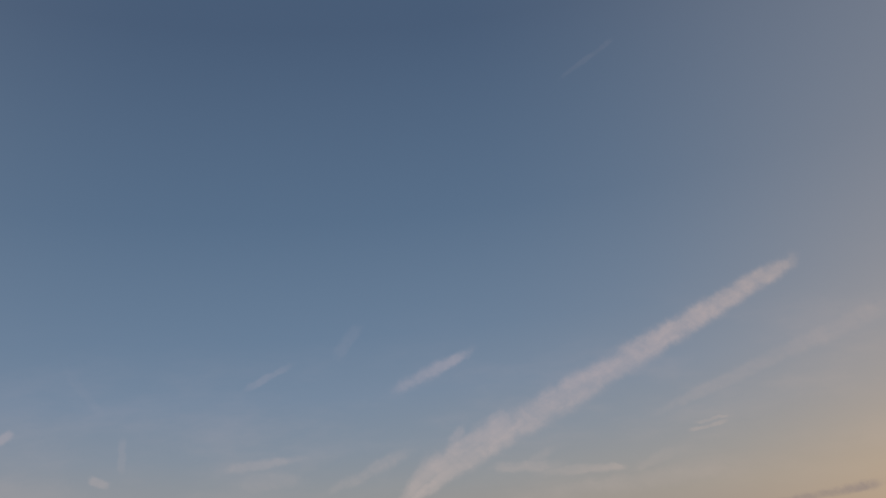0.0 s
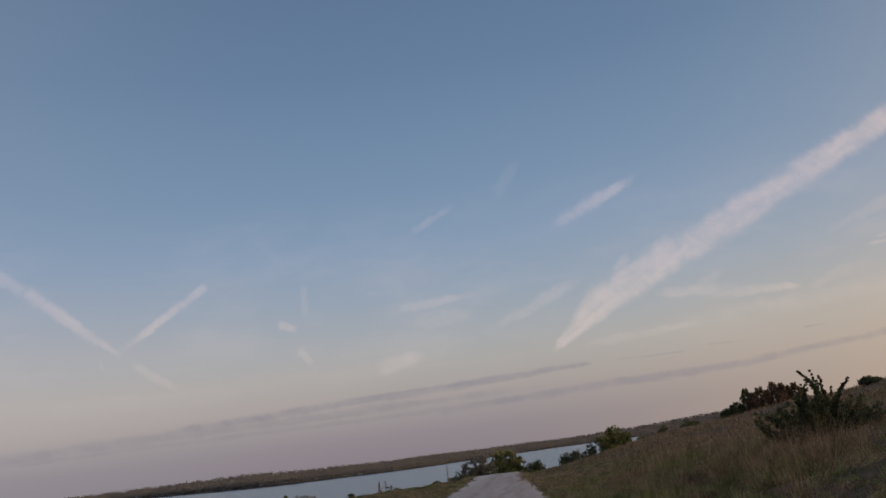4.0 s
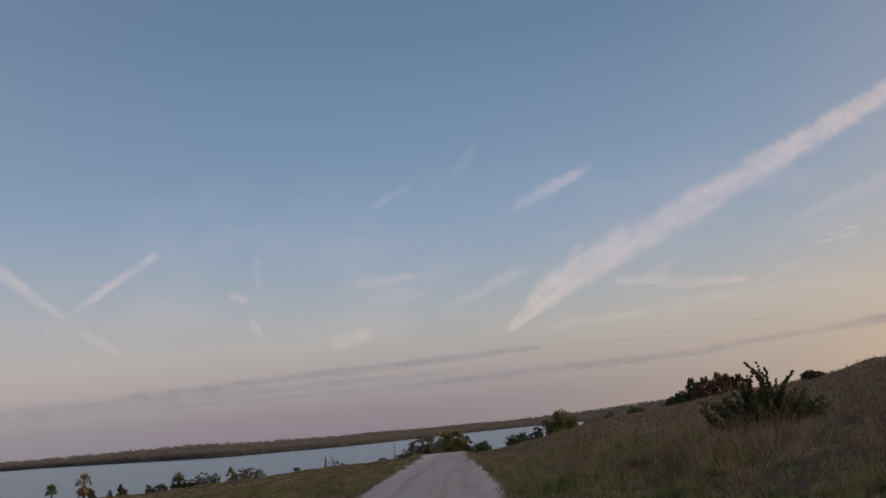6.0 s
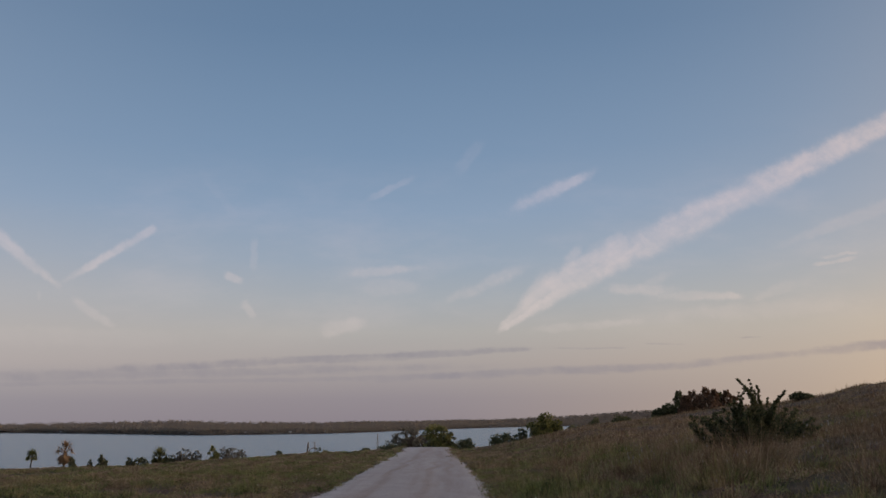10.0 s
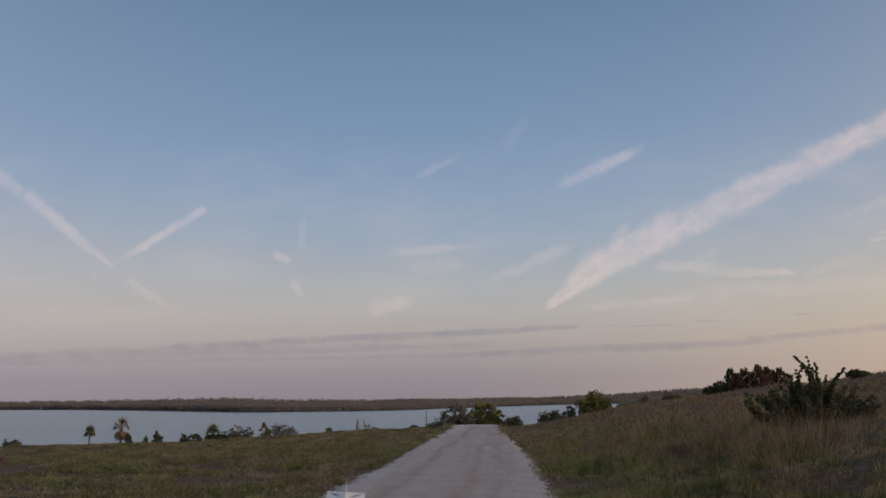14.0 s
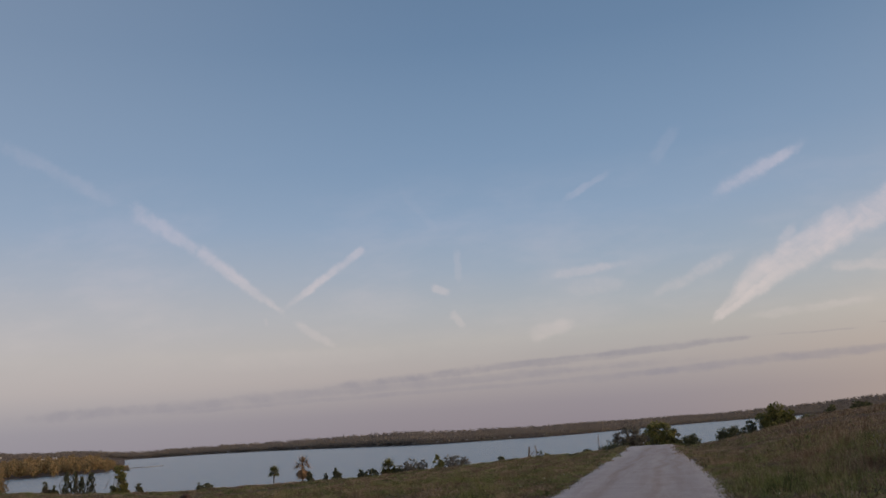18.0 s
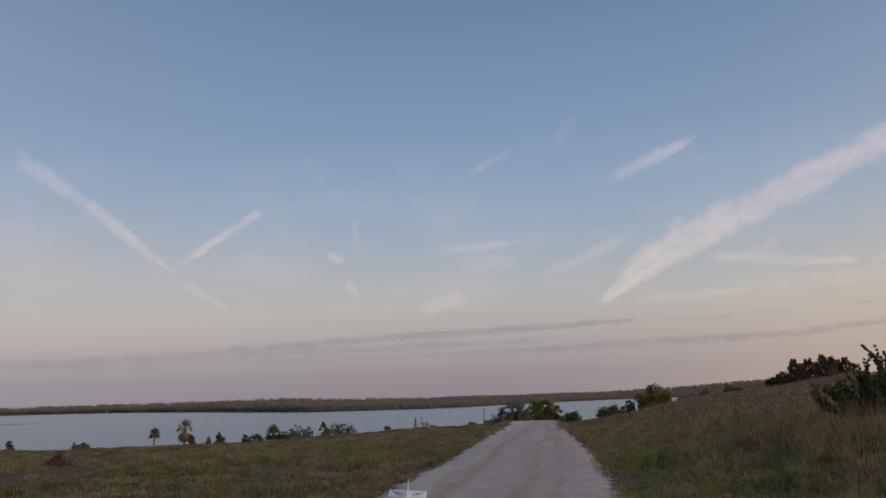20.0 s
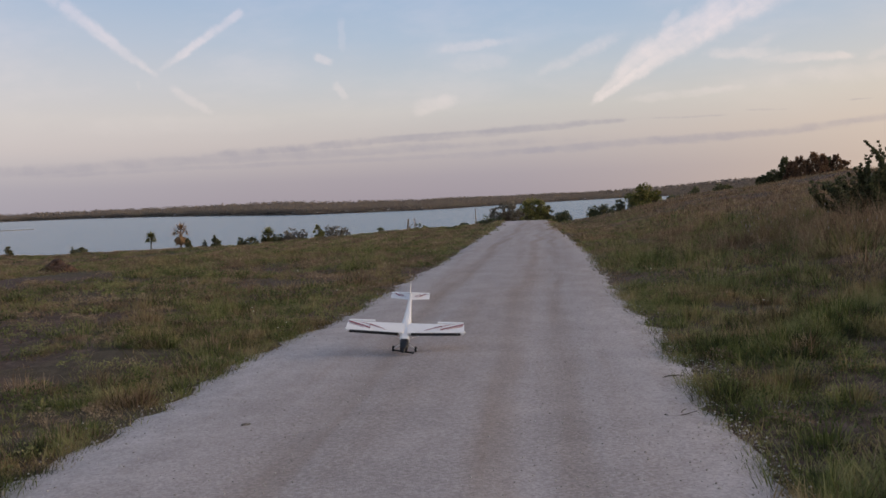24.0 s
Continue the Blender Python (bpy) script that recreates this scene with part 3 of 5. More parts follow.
def build_road():
    ys = np.concatenate([np.arange(-14, 30, 0.12), np.arange(30, 104, 0.5)])
    ts = np.linspace(-1, 1, 41)
    half_l = half_left(ys) + 0.15 + 0.10 * wob(ys, ys * 0, 1.3, 1.0) + 0.10 * wob(ys, ys * 0, 0.35, 4.0) + 0.04 * wob(ys, ys * 0, 0.12, 5.0)
    half_r = half_right(ys) + 0.12 + 0.10 * wob(ys, ys * 0, 1.5, 2.0) + 0.10 * wob(ys, ys * 0, 0.4, 6.0) + 0.04 * wob(ys, ys * 0, 0.13, 7.0)
    verts = []
    for y, l, r_ in zip(ys, half_l, half_r):
        off = np.where(ts < 0, ts * l, ts * r_)
        x = road_centre(y) + off
        z = gz(x, np.full_like(x, y)) + 0.035 + 0.03 * (1 - ts * ts) - 0.012 * np.exp(-((np.abs(off) - 0.85) / 0.3) ** 2) - 0.065 * np.abs(ts) ** 9
        verts.append(np.stack([x, np.full_like(x, y), z], -1))
    v_ = np.array(verts)
    n, m = v_.shape[:2]
    i = np.arange(n * m).reshape(n, m)
    q = np.stack([i[:-1, :-1], i[:-1, 1:], i[1:, 1:], i[1:, :-1]], -1).reshape(-1, 4)
    return mesh_np("road", v_.reshape(-1, 3), q, M_ROAD, True)


road = tagged(new("road", build_road()), "pale crushed limestone track with tan wheel ruts", "gravel road", kind="structure")

# ------------------------------------------------------------------ leaves, limbs and trees
rng = np.random.default_rng(11)


def polar(a, r):
    """Place on the plan at the azimuth a (degrees) and distance r."""
    return r * math.sin(radians(a)), r * math.cos(radians(a))


def leaves(centres, spread, count, size, r=rng, flat=0.0, long=1.6, tall=0.8):
    """Diamond leaves or leaf clumps scattered round centres. Returns verts and quads."""
    centres = np.asarray(centres, dtype=float)
    pick = r.integers(0, len(centres), count)
    off = r.normal(size=(count, 3))
    off /= np.linalg.norm(off, axis=1)[:, None]
    off *= (r.random(count) ** 0.45)[:, None]
    p = centres[pick] + off * np.asarray(spread)[pick][:, None] * np.array([1, 1, tall])
    a = r.normal(size=(count, 3)) * np.array([1, 1, 1 - flat])
    a /= np.linalg.norm(a, axis=1)[:, None]
    b = np.cross(a, r.normal(size=(count, 3)))
    b /= np.linalg.norm(b, axis=1)[:, None]
    s = size * (0.6 + 0.8 * r.random(count))[:, None]
    v_ = np.stack([p - a * s * long * 0.5, p + b * s * 0.5, p + a * s * long * 0.5, p - b * s * 0.5], 1).reshape(-1, 3)
    return v_, np.arange(count * 4).reshape(-1, 4)


def limb_mesh(name, paths, mat, sides=6):
    """Tapered limbs along polylines [(x, y, z, radius), ...] joined into one mesh."""
    verts, faces = [], []
    for path in paths:
        start = len(verts)
        for k, (x, y, z, rad) in enumerate(path):
            j = min(k, len(path) - 2)
            way = Vector(path[j + 1][:3]) - Vector(path[j][:3])
            q = way.to_track_quat("Z", "Y") if way.length > 1e-6 else Vector((0, 0, 1)).to_track_quat("Z", "Y")
            for i in range(sides):
                a = 2 * math.pi * i / sides
                verts.append(Vector((x, y, z)) + q @ Vector((math.cos(a) * rad, math.sin(a) * rad, 0)))
        for k in range(len(path) - 1):
            for i in range(sides):
                a, b = start + k * sides + i, start + k * sides + (i + 1) % sides
                faces.append((a, b, b + sides, a + sides))
    return mesh_np(name, np.array([tuple(v_) for v_ in verts]), np.array(faces), mat, True)


def limb(r, start, end, ra, rb, bend=0.12, n=5):
    a, b = Vector(start), Vector(end)
    side = Vector(r.normal(size=3)) * (b - a).length * bend
    out = []
    for k in range(n):
        t = k / (n - 1)
        p = a.lerp(b, t) + side * math.sin(math.pi * t)
        out.append((p.x, p.y, p.z, ra + (rb - ra) * t))
    return out


def tree(label, at, height, width, leaf=M_LEAF_DARK, style="round", count=900, size=0.26, seed=0, name="tree", category="tree", group=""):
    """A tree or shrub: trunk, limbs and a crown of many small leaf clumps."""
    r = np.random.default_rng(seed)
    x, y = at
    base = thing(name, pose(x, y, float(gz(x, y)) - 0.05), label, category, group)
    clear = {"round": 0.05, "airy": 0.35, "mound": 0.05, "column": 0.10}[style]
    n = {"round": 40, "airy": 60, "mound": 46, "column": 90}[style]
    cents, spreads, paths = [], [], []
    fork = Vector((0, 0, height * clear))
    if style != "mound":
        paths.append(limb(r, (0, 0, 0), (r.normal() * width * 0.03, r.normal() * width * 0.03, height * max(clear, 0.4)), width * 0.035 + 0.05, width * 0.02 + 0.02, 0.04))
    for k in range(n):
        a = 2 * math.pi * (k * 0.618 + r.random() * 0.2)
        t = (k + 0.5) / n
        if style == "column":
            rad, zz = width * 0.80 * (1 - 0.72 * t ** 1.8) * r.random() ** 0.5, height * (clear + (1 - clear) * t)
        elif style == "mound":
            rad = width * 0.5 * r.random() ** 0.5
            zz = height * (0.2 + 0.62 * math.sqrt(max(0.0, 1 - (2 * rad / width) ** 2)) * (0.5 + 0.5 * r.random()))
        else:
            rad = width * 0.46 * r.random() ** 0.5
            top = math.sqrt(max(0.05, 1 - (2 * rad / width) ** 2))
            zz = height * (clear + (1 - clear) * (0.12 + 0.78 * top * (0.15 + 0.85 * r.random())))
        c = (rad * math.cos(a), rad * math.sin(a), zz)
        cents.append(c)
        spreads.append(width * {"round": 0.15, "airy": 0.085, "mound": 0.14, "column": 0.09}[style] * (0.6 + 0.8 * r.random()))
    scale = height / max(c[2] + (1.9 if style == "column" else 0.6) * w_ for c, w_ in zip(cents, spreads))
    cents = [(c[0], c[1], c[2] * scale) for c in cents]
    for k, c in enumerate(cents):
        if style in ("round", "airy") or k % 3 == 0:
            paths.append(limb(r, (fork.x, fork.y, fork.z * (0.8 + 0.5 * r.random())), c, width * 0.014 + 0.02, 0.012, 0.15))
    part("trunk", limb_mesh("trunk", paths, M_BARK), None, base)
    fine = 0.62 if style == "column" else 0.85
    v_, q = leaves(cents, spreads, int(count * 2.0 / fine ** 2), size * 0.72 * fine, r, tall=2.4 if style == "column" else 0.8)
    part("crown", mesh_np("crown", v_, q, leaf), None, base)
    return base


def height_to(at, r, elevation):
    """Height of a thing at the place at, so that its top stands at that elevation (degrees) seen from the track."""
    return 1.65 + r * math.tan(radians(elevation)) - float(gz(*at)) + 0.05


def row_of_trees():
    near = "beside the lake below the meadow"
    data = [  # azimuth, distance, elevation of the top, width, style, leaf, count, label
        (-28.39, 175, -2.02, 2.4, "mound", M_LEAF_DARK, 500, "low dark evergreen shrub at the meadow's edge"),
        (-21.47, 178, -1.97, 1.2, "mound", M_LEAF_DARK, 240, "small dark shrub at the meadow's edge"),
        (-20.77, 182, -1.72, 2.4, "round", M_LEAF_DARK, 700, "rounded dark green shrub on the lake bank"),
        (-19.3, 182, -1.90, 2.2, "mound", M_LEAF_DARK, 300, "low dark scrub on the lake bank"),
        (-18.67, 184, -1.88, 4.2, "mound", M_LEAF_DARK, 420, "wide low dark thicket on the lake bank"),
        (-16.95, 186, -1.80, 3.4, "mound", M_LEAF_DARK, 380, "dark thicket under bare-branched trees"),
        (-16.29, 186, -1.43, 4.2, "airy", M_LEAF_GREY, 300, "thin-crowned dark tree on the lake bank"),
        (-15.52, 188, -1.58, 3.0, "airy", M_LEAF_GREY, 220, "thin-crowned dark tree on the lake bank"),
        (-14.55, 150, -1.33, 2.2, "round", M_LEAF_GREEN, 800, "upright green tree with a narrow crown"),
        (-13.66, 178, -1.38, 5.6, "airy", M_LEAF_GREY, 300, "half-bare grey-brown tree with an open crown"),
        (-12.95, 178, -1.55, 3.0, "airy", M_LEAF_GREY, 150, "half-bare grey-brown tree with an open crown"),
        (-10.64, 165, -1.66, 2.8, "mound", M_LEAF_DARK, 420, "low rounded dark bush at the meadow's edge"),
        (-7.90, 150, -1.66, 3.6, "mound", M_LEAF_DARK, 480, "flat low dark bush at the meadow's edge"),
        (-8.25, 150, -1.50, 1.1, "round", M_LEAF_DARK, 160, "small dark bush at the meadow's edge"),
        (-5.40, 130, -1.57, 2.6, "mound", M_LEAF_DARK, 380, "low green scrub near the track's end"),
        (-4.10, 112, -1.12, 3.2, "round", M_LEAF_DARK, 620, "dense dark bush near the track's end"),
        (-3.30, 108, -1.30, 2.4, "mound", M_LEAF_DARK, 380, "dark undergrowth near the track's end"),
        (-2.69, 110, -0.36, 4.4, "airy", M_LEAF_GREY, 620, "open-crowned grey-brown oak beyond the track's end"),
        (-1.85, 112, -0.75, 3.0, "airy", M_LEAF_GREY, 400, "open-crowned grey-brown oak beyond the track's end"),
        (-0.93, 106, -0.18, 3.5, "round", M_LEAF_GREEN, 1700, "dense dark green oak beyond the track's end"),
        (-0.15, 106, -0.70, 2.2, "round", M_LEAF_DARK, 800, "dense dark green oak beyond the track's end"),
        (0.82, 112, -1.03, 2.7, "mound", M_LEAF_DARK, 700, "rounded dark shrub beside the track's end"),
        (3.10, 110, -0.74, 3.4, "mound", M_LEAF_DARK, 700, "wide low dark shrub on the meadow's brow"),
        (4.25, 112, -0.50, 1.8, "round", M_LEAF_DARK, 360, "dark shrub beside a green tree"),
        (5.64, 112, 0.42, 3.9, "round", M_LEAF_GREEN, 1900, "broad green tree on the meadow's brow"),
        (6.55, 112, -0.02, 1.8, "round", M_LEAF_GREEN, 520, "small green tree on the meadow's brow"),
        (7.70, 110, -0.30, 2.8, "mound", M_LEAF_DARK, 480, "low dark shrub on the hill's brow"),
        (8.79, 108, 0.10, 1.6, "round", M_LEAF_DARK, 420, "small dark tree on the hill's brow"),
        (10.47, 104, 0.26, 2.2, "mound", M_LEAF_DARK, 420, "low dark shrub on the hill's brow"),
        (12.75, 92, 0.62, 1.5, "round", M_LEAF_DARK, 600, "small dark cedar at the end of a hilltop stand"),
        (13.30, 92, 0.92, 1.5, "round", M_LEAF_DARK, 700, "dark cedar in a hilltop stand"),
        (13.95, 93, 1.62, 1.15, "column", M_LEAF_DARK, 800, "upright dark cedar in a hilltop stand"),
        (14.30, 91, 1.35, 1.0, "column", M_LEAF_RUST, 700, "short russet cedar in a hilltop stand"),
        (14.72, 92, 1.66, 1.1, "column", M_LEAF_RUST, 800, "upright russet cedar in a hilltop stand"),
        (15.14, 94, 1.42, 1.0, "column", M_LEAF_RUST, 700, "short russet cedar in a hilltop stand"),
        (15.52, 92, 1.84, 1.25, "column", M_LEAF_RUST, 900, "tallest russet cedar in a hilltop stand"),
        (15.98, 91, 1.70, 1.1, "column", M_LEAF_RUST, 800, "upright russet cedar in a hilltop stand"),
        (16.34, 94, 1.50, 1.0, "column", M_LEAF_DARK, 700, "dark cedar among russet ones"),
        (16.72, 92, 1.62, 1.1, "column", M_LEAF_RUST, 800, "upright russet cedar in a hilltop stand"),
        (17.20, 93, 1.28, 1.2, "round", M_LEAF_RUST, 700, "russet cedar at the end of a hilltop stand"),
        (20.95, 62, 1.30, 1.3, "mound", M_LEAF_DARK, 800, "dark shrub in tall grass on the hillside"),
        (-33.38, 160, -0.66, 2.9, "round", M_LEAF_GREEN, 1300, "bright green leafy tree at the meadow's edge"),
        (-36.25, 185, -0.80, 1.4, "column", M_LEAF_DARK, 420, "upright dark cedar above the bay"),
        (-35.80, 186, -0.84, 1.3, "column", M_LEAF_DARK, 420, "upright dark cedar above the bay"),
        (-35.45, 187, -1.10, 1.1, "column", M_LEAF_DARK, 320, "short dark cedar above the bay"),
        (-34.94, 185, -0.92, 1.5, "column", M_LEAF_DARK, 420, "upright dark cedar above the bay"),
        (-37.37, 185, -1.25, 1.2, "airy", M_LEAF_DARK, 160, "thin dark sapling above the bay"),
        (-36.93, 182, -1.50, 1.9, "mound", M_LEAF_DARK, 300, "low dark shrub above the bay"),
        (-32.34, 170, -1.75, 1.5, "mound", M_LEAF_DARK, 260, "low dark shrub at the meadow's edge"),
        (-28.9, 172, -1.95, 2.0, "mound", M_LEAF_DARK, 300, "low dark shrub at the meadow's edge"),
        (-22.40, 182, -1.78, 1.5, "mound", M_LEAF_DARK, 320, "dark bush against a dead palm"),
    ]
    for k, (a, r, el, w, style, leaf, n, label) in enumerate(data):
        if r >= 125:
            w, r = w * 118.0 / r, 118.0 + 0.04 * (r - 150)
        at = polar(a, r)
        shrub = style == "mound" or "shrub" in label or "bush" in label
        tree(label, at, max(0.6, height_to(at, r, el)), w, leaf, style, n, 0.10 + 0.00105 * r, 100 + k, "shrub" if shrub else "tree", "shrub" if shrub else "tree")


row_of_trees()


def palm(label, at, height, width, dead, seed, bushy=False):
    r = np.random.default_rng(seed)
    x, y = at
    base = thing("palm_tree", pose(x, y, float(gz(x, y)) - 0.05), label, "palm tree")
    girth = 1.9 if dead else 1.0
    trunk = [(0.05 * math.sin(k), 0.04 * math.cos(2 * k), height * 0.86 * k / 8, girth * (0.13 - 0.006 * k + 0.02 * (k % 2))) for k in range(9)]
    part("trunk", limb_mesh("trunk", [trunk], M_BARK, 8), None, base)

    def frond_mesh(name, n, lift, mat, spread=0.9):
        verts, faces = [], []
        for k in range(n):
            a = 2 * math.pi * (k * 0.618)
            up = lift + spread * (r.random() - 0.4)
            size = width * 0.5 * (0.75 + 0.35 * r.random())
            out = Vector((math.cos(a), math.sin(a), 0))
            tip = Vector((0, 0, height * 0.88)) + out * size * math.cos(up) + Vector((0, 0, size * math.sin(up)))
            hub = Vector((0, 0, height * 0.86))
            side = Vector((-math.sin(a), math.cos(a), 0))
            for j in range(9):
                b = (j - 4) * 0.34
                end = hub.lerp(tip, 0.55) + (tip - hub) * 0.45 * math.cos(b) + side * size * 0.5 * math.sin(b) - Vector((0, 0, 0.10 * size * abs(j - 4)))
                mid = hub.lerp(tip, 0.5)
                i = len(verts)
                n2 = (end - mid).cross(Vector((0, 0, 1))).normalized() * 0.06
                verts += [mid + n2, mid - n2, end]
                faces.append((i, i + 1, i + 2))
            i = len(verts)
            verts += [hub + side * 0.04, hub - side * 0.04, hub.lerp(tip, 0.55)]
            faces.append((i, i + 1, i + 2))
        return mesh_np(name, np.array([tuple(v_) for v_ in verts]), np.array(faces), mat)

    if dead:
        part("skirt", frond_mesh("skirt", 80, -1.25, M_FROND_DEAD, 0.9), None, base, "hanging brown dead fronds")
        part("crown", frond_mesh("crown", 30, 0.55, M_FROND_DEAD, 1.5), None, base)
    else:
        part("crown", frond_mesh("crown", 64, 0.15, M_LEAF_GREEN, 2.3), None, base)
    if bushy:
        part("skirt", frond_mesh("skirt", 50, -0.75, M_LEAF_DARK), None, base, "drooping lower fronds hiding the trunk")
    return base


at = polar(-24.57, 122)
palm("small sabal palm with a round green crown", at, height_to(at, 122, -1.46), 1.9, False, 1)
at = polar(-22.85, 122)
palm("dead brown palm with hanging withered fronds", at, height_to(at, 122, -1.20), 3.2, True, 2)
at = polar(-17.62, 120)
palm("bushy dark sabal palm among lakeside trees", at, height_to(at, 120, -1.68), 2.9, False, 3, True)


def snag(label, a, r, el, girth, seed):
    g = np.random.default_rng(seed)
    at = polar(a, r)
    h = height_to(at, r, el)
    base = thing("dead_tree", pose(*at, float(gz(*at)) - 0.05), label, "dead tree")
    part("trunk", limb_mesh("trunk", [limb(g, (0, 0, 0), (g.normal() * 0.1, 0, h), girth, girth * 0.5, 0.03)], M_DEADWOOD), None, base)
    for k in range(3):
        z = h * (0.55 + 0.14 * k)
        part("branch", limb_mesh("branch", [limb(g, (0, 0, z), (g.normal() * 0.5, g.normal() * 0.5, z + 0.5), girth * 0.4, 0.02, 0.1)], M_DEADWOOD), None, base)


snag("broken grey snag at the meadow's edge", -8.85, 115, -1.22, 0.17, 5)
snag("thin bare snag beside a broken one", -8.55, 115, -1.16, 0.08, 6)
snag("bare leaning pole-like dead tree near the track", -4.63, 118, -0.76, 0.07, 7)


# ------------------------------------------------------------------ the big shrub on the slope
def big_shrub():
    r = np.random.default_rng(21)
    x, y = polar(18.5, 25.0)
    base = thing("shrub", pose(x, y, float(gz(x, y)) - 0.03), "dark leafy shrub with tall upright shoots in dry grass", "shrub")
    paths, cents, spreads = [], [], []
    ends = []
    for k in range(64):
        a = r.random() * 2 * math.pi
        reach = 1.50 * r.random() ** 0.5
        ends.append((reach * math.cos(a) * 1.2, reach * math.sin(a) * 0.8, 0.52 + 0.74 * r.random() * (1.10 - 0.45 * reach)))
    for dx_, top in ((-0.30, 1.80), (-0.24, 1.62), (-0.10, 1.55), (-0.02, 1.78), (0.10, 1.50), (0.18, 1.62), (-0.36, 1.45), (0.75, 1.35), (0.86, 1.48), (-0.55, 1.25), (0.35, 1.30)):
        ends.append((dx_, 0.12 * r.normal(), top))
    for e in ends:
        start = (e[0] * 0.45 + 0.12 * r.normal(), e[1] * 0.45 + 0.12 * r.normal(), 0.0)
        path = limb(r, start, e, 0.016, 0.004, 0.10, 26 if e[2] > 1.2 else 12)
        paths.append(path)
        for i_, (px_, py_, pz_, _) in enumerate(path[4:]):
            tip = i_ / max(1, len(path) - 5)
            for _ in range(2 if tip < 0.7 else 1):
                cents.append((px_ + 0.02 * r.normal(), py_ + 0.02 * r.normal(), pz_))
                spreads.append(0.075 - 0.055 * tip if e[2] > 1.2 else 0.13 - 0.06 * tip)
    part("trunk", limb_mesh("trunk", paths, M_BARK, 5), None, base)
    v_, q = leaves(cents, spreads, 38000, 0.031, r, long=2.4)
    part("crown", mesh_np("crown", v_, q, M_LEAF_DARK), None, base)


big_shrub()


# ------------------------------------------------------------------ woods across the lake
def icosphere():
    bm = bmesh.new()
    bmesh.ops.create_icosphere(bm, subdivisions=1, radius=1.0)
    v_ = np.array([tuple(p.co) for p in bm.verts])
    f = np.array([[p.index for p in q.verts] for q in bm.faces])
    bm.free()
    return v_, f


ICO_V, ICO_F = icosphere()


def blobs(centres, sizes, r):
    """Many lumpy clumps as one mesh: centres (n, 3), sizes (n, 3)."""
    n, k = len(centres), len(ICO_V)
    lump = 1.0 + 0.28 * r.normal(size=(n, k, 1)).clip(-1.5, 1.5)
    v_ = centres[:, None, :] + ICO_V[None] * sizes[:, None, :] * lump
    f = ICO_F[None] + (np.arange(n) * k)[:, None, None]
    return v_.reshape(-1, 3), f.reshape(-1, 3)


def woods(name, a, r, height, per, mat, label, seed, broad=1.0, leafy=1.0):
    """A wood as one object: each tree a lumpy core in a cloud of per leafy clumps."""
    g = np.random.default_rng(seed)
    n = len(a)
    x, y = r * np.sin(np.radians(a)), r * np.cos(np.radians(a))
    z = gz(x, y)
    w = height * 0.34 * broad * (0.8 + 0.4 * g.random(n))
    octa = np.array([[1, 0, 0], [-1, 0, 0], [0, 1, 0], [0, -1, 0], [0, 0, 1], [0, 0, -1]], dtype=float)
    fo = np.array([[0, 2, 4], [2, 1, 4], [1, 3, 4], [3, 0, 4], [2, 0, 5], [1, 2, 5], [3, 1, 5], [0, 3, 5]])
    v1 = (np.stack([x, y, z + height * 0.34], -1)[:, None] + octa[None] * np.stack([w * 0.5, w * 0.5, height * 0.30], -1)[:, None]).reshape(-1, 3)
    f1 = (fo[None] + (np.arange(n) * 6)[:, None, None]).reshape(-1, 3)
    k = np.repeat(np.arange(n), per)
    off = g.normal(size=(len(k), 3))
    off /= np.linalg.norm(off, axis=1)[:, None]
    off *= (0.35 + 0.7 * g.random(len(k)))[:, None]
    p = np.stack([x[k] + off[:, 0] * w[k], y[k] + off[:, 1] * w[k], z[k] + height[k] * (0.52 + 0.46 * off[:, 2])], -1)
    s_ = (height[k] * 0.105 * leafy * (0.6 + 0.8 * g.random(len(k))))[:, None]
    e1 = g.normal(size=(len(k), 3))
    e1 /= np.linalg.norm(e1, axis=1)[:, None]
    e2 = np.cross(e1, g.normal(size=(len(k), 3)))
    e2 /= np.linalg.norm(e2, axis=1)[:, None]
    v2 = np.stack([p - e1 * s_ * 1.2, p + e2 * s_, p + e1 * s_ * 1.2], 1).reshape(-1, 3)
    f2 = np.arange(len(v2)).reshape(-1, 3) + len(v1)
    return tagged(new(name, mesh_np(name, np.concatenate([v1, v2]), np.concatenate([f1, f2]), mat)), label, "woods", kind="stuff")


g = np.random.default_rng(33)
a = g.uniform(-41, 32, 6700)
depth = 6.0 + 430.0 * g.random(6700) ** 1.6
woods("far_woods", a, shore_far(a) + 32.0 + depth, (7.2 + 0.9 * g.random(6700) + 0.007 * depth) * (1.0 + 0.55 * ss(-12.0, -20.0, a) - 0.55 * ss(-30.0, -37.0, a)), 46, M_WOODS_HAZED, "distant grey-green and brown woods along the far shore", 34, 2.3)
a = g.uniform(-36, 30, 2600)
woods("bank_scrub", a, shore_far(a) + 17.0 + 14.0 * g.random(2600), 2.2 + 2.0 * g.random(2600), 20, M_WOODS_HAZED, "low grey-brown scrub along the far waterline", 39, 2.0)
a = g.uniform(-8.0, 24.0, 1800)
r_ = 2420.0 + 700.0 * g.random(1800)
woods("ridge_woods", a, r_, 6.0 + 4.0 * g.random(1800), 12, M_WOODS_HAZED, "hazy brown woods on a far ridge", 38, 2.2)
RIDGE_HOUSES = ((-44.6, 0), (-43.6, 0), (-42.9, 1), (-42.2, 1), (-41.3, 2), (-40.6, 3), (-39.8, 1), (-39.0, 2), (-37.6, 1), (-36.9, 0), (-36.05, 1))
a = g.uniform(-64, -33.5, 3800)
r_ = 1110.0 + 590.0 * g.random(3800)
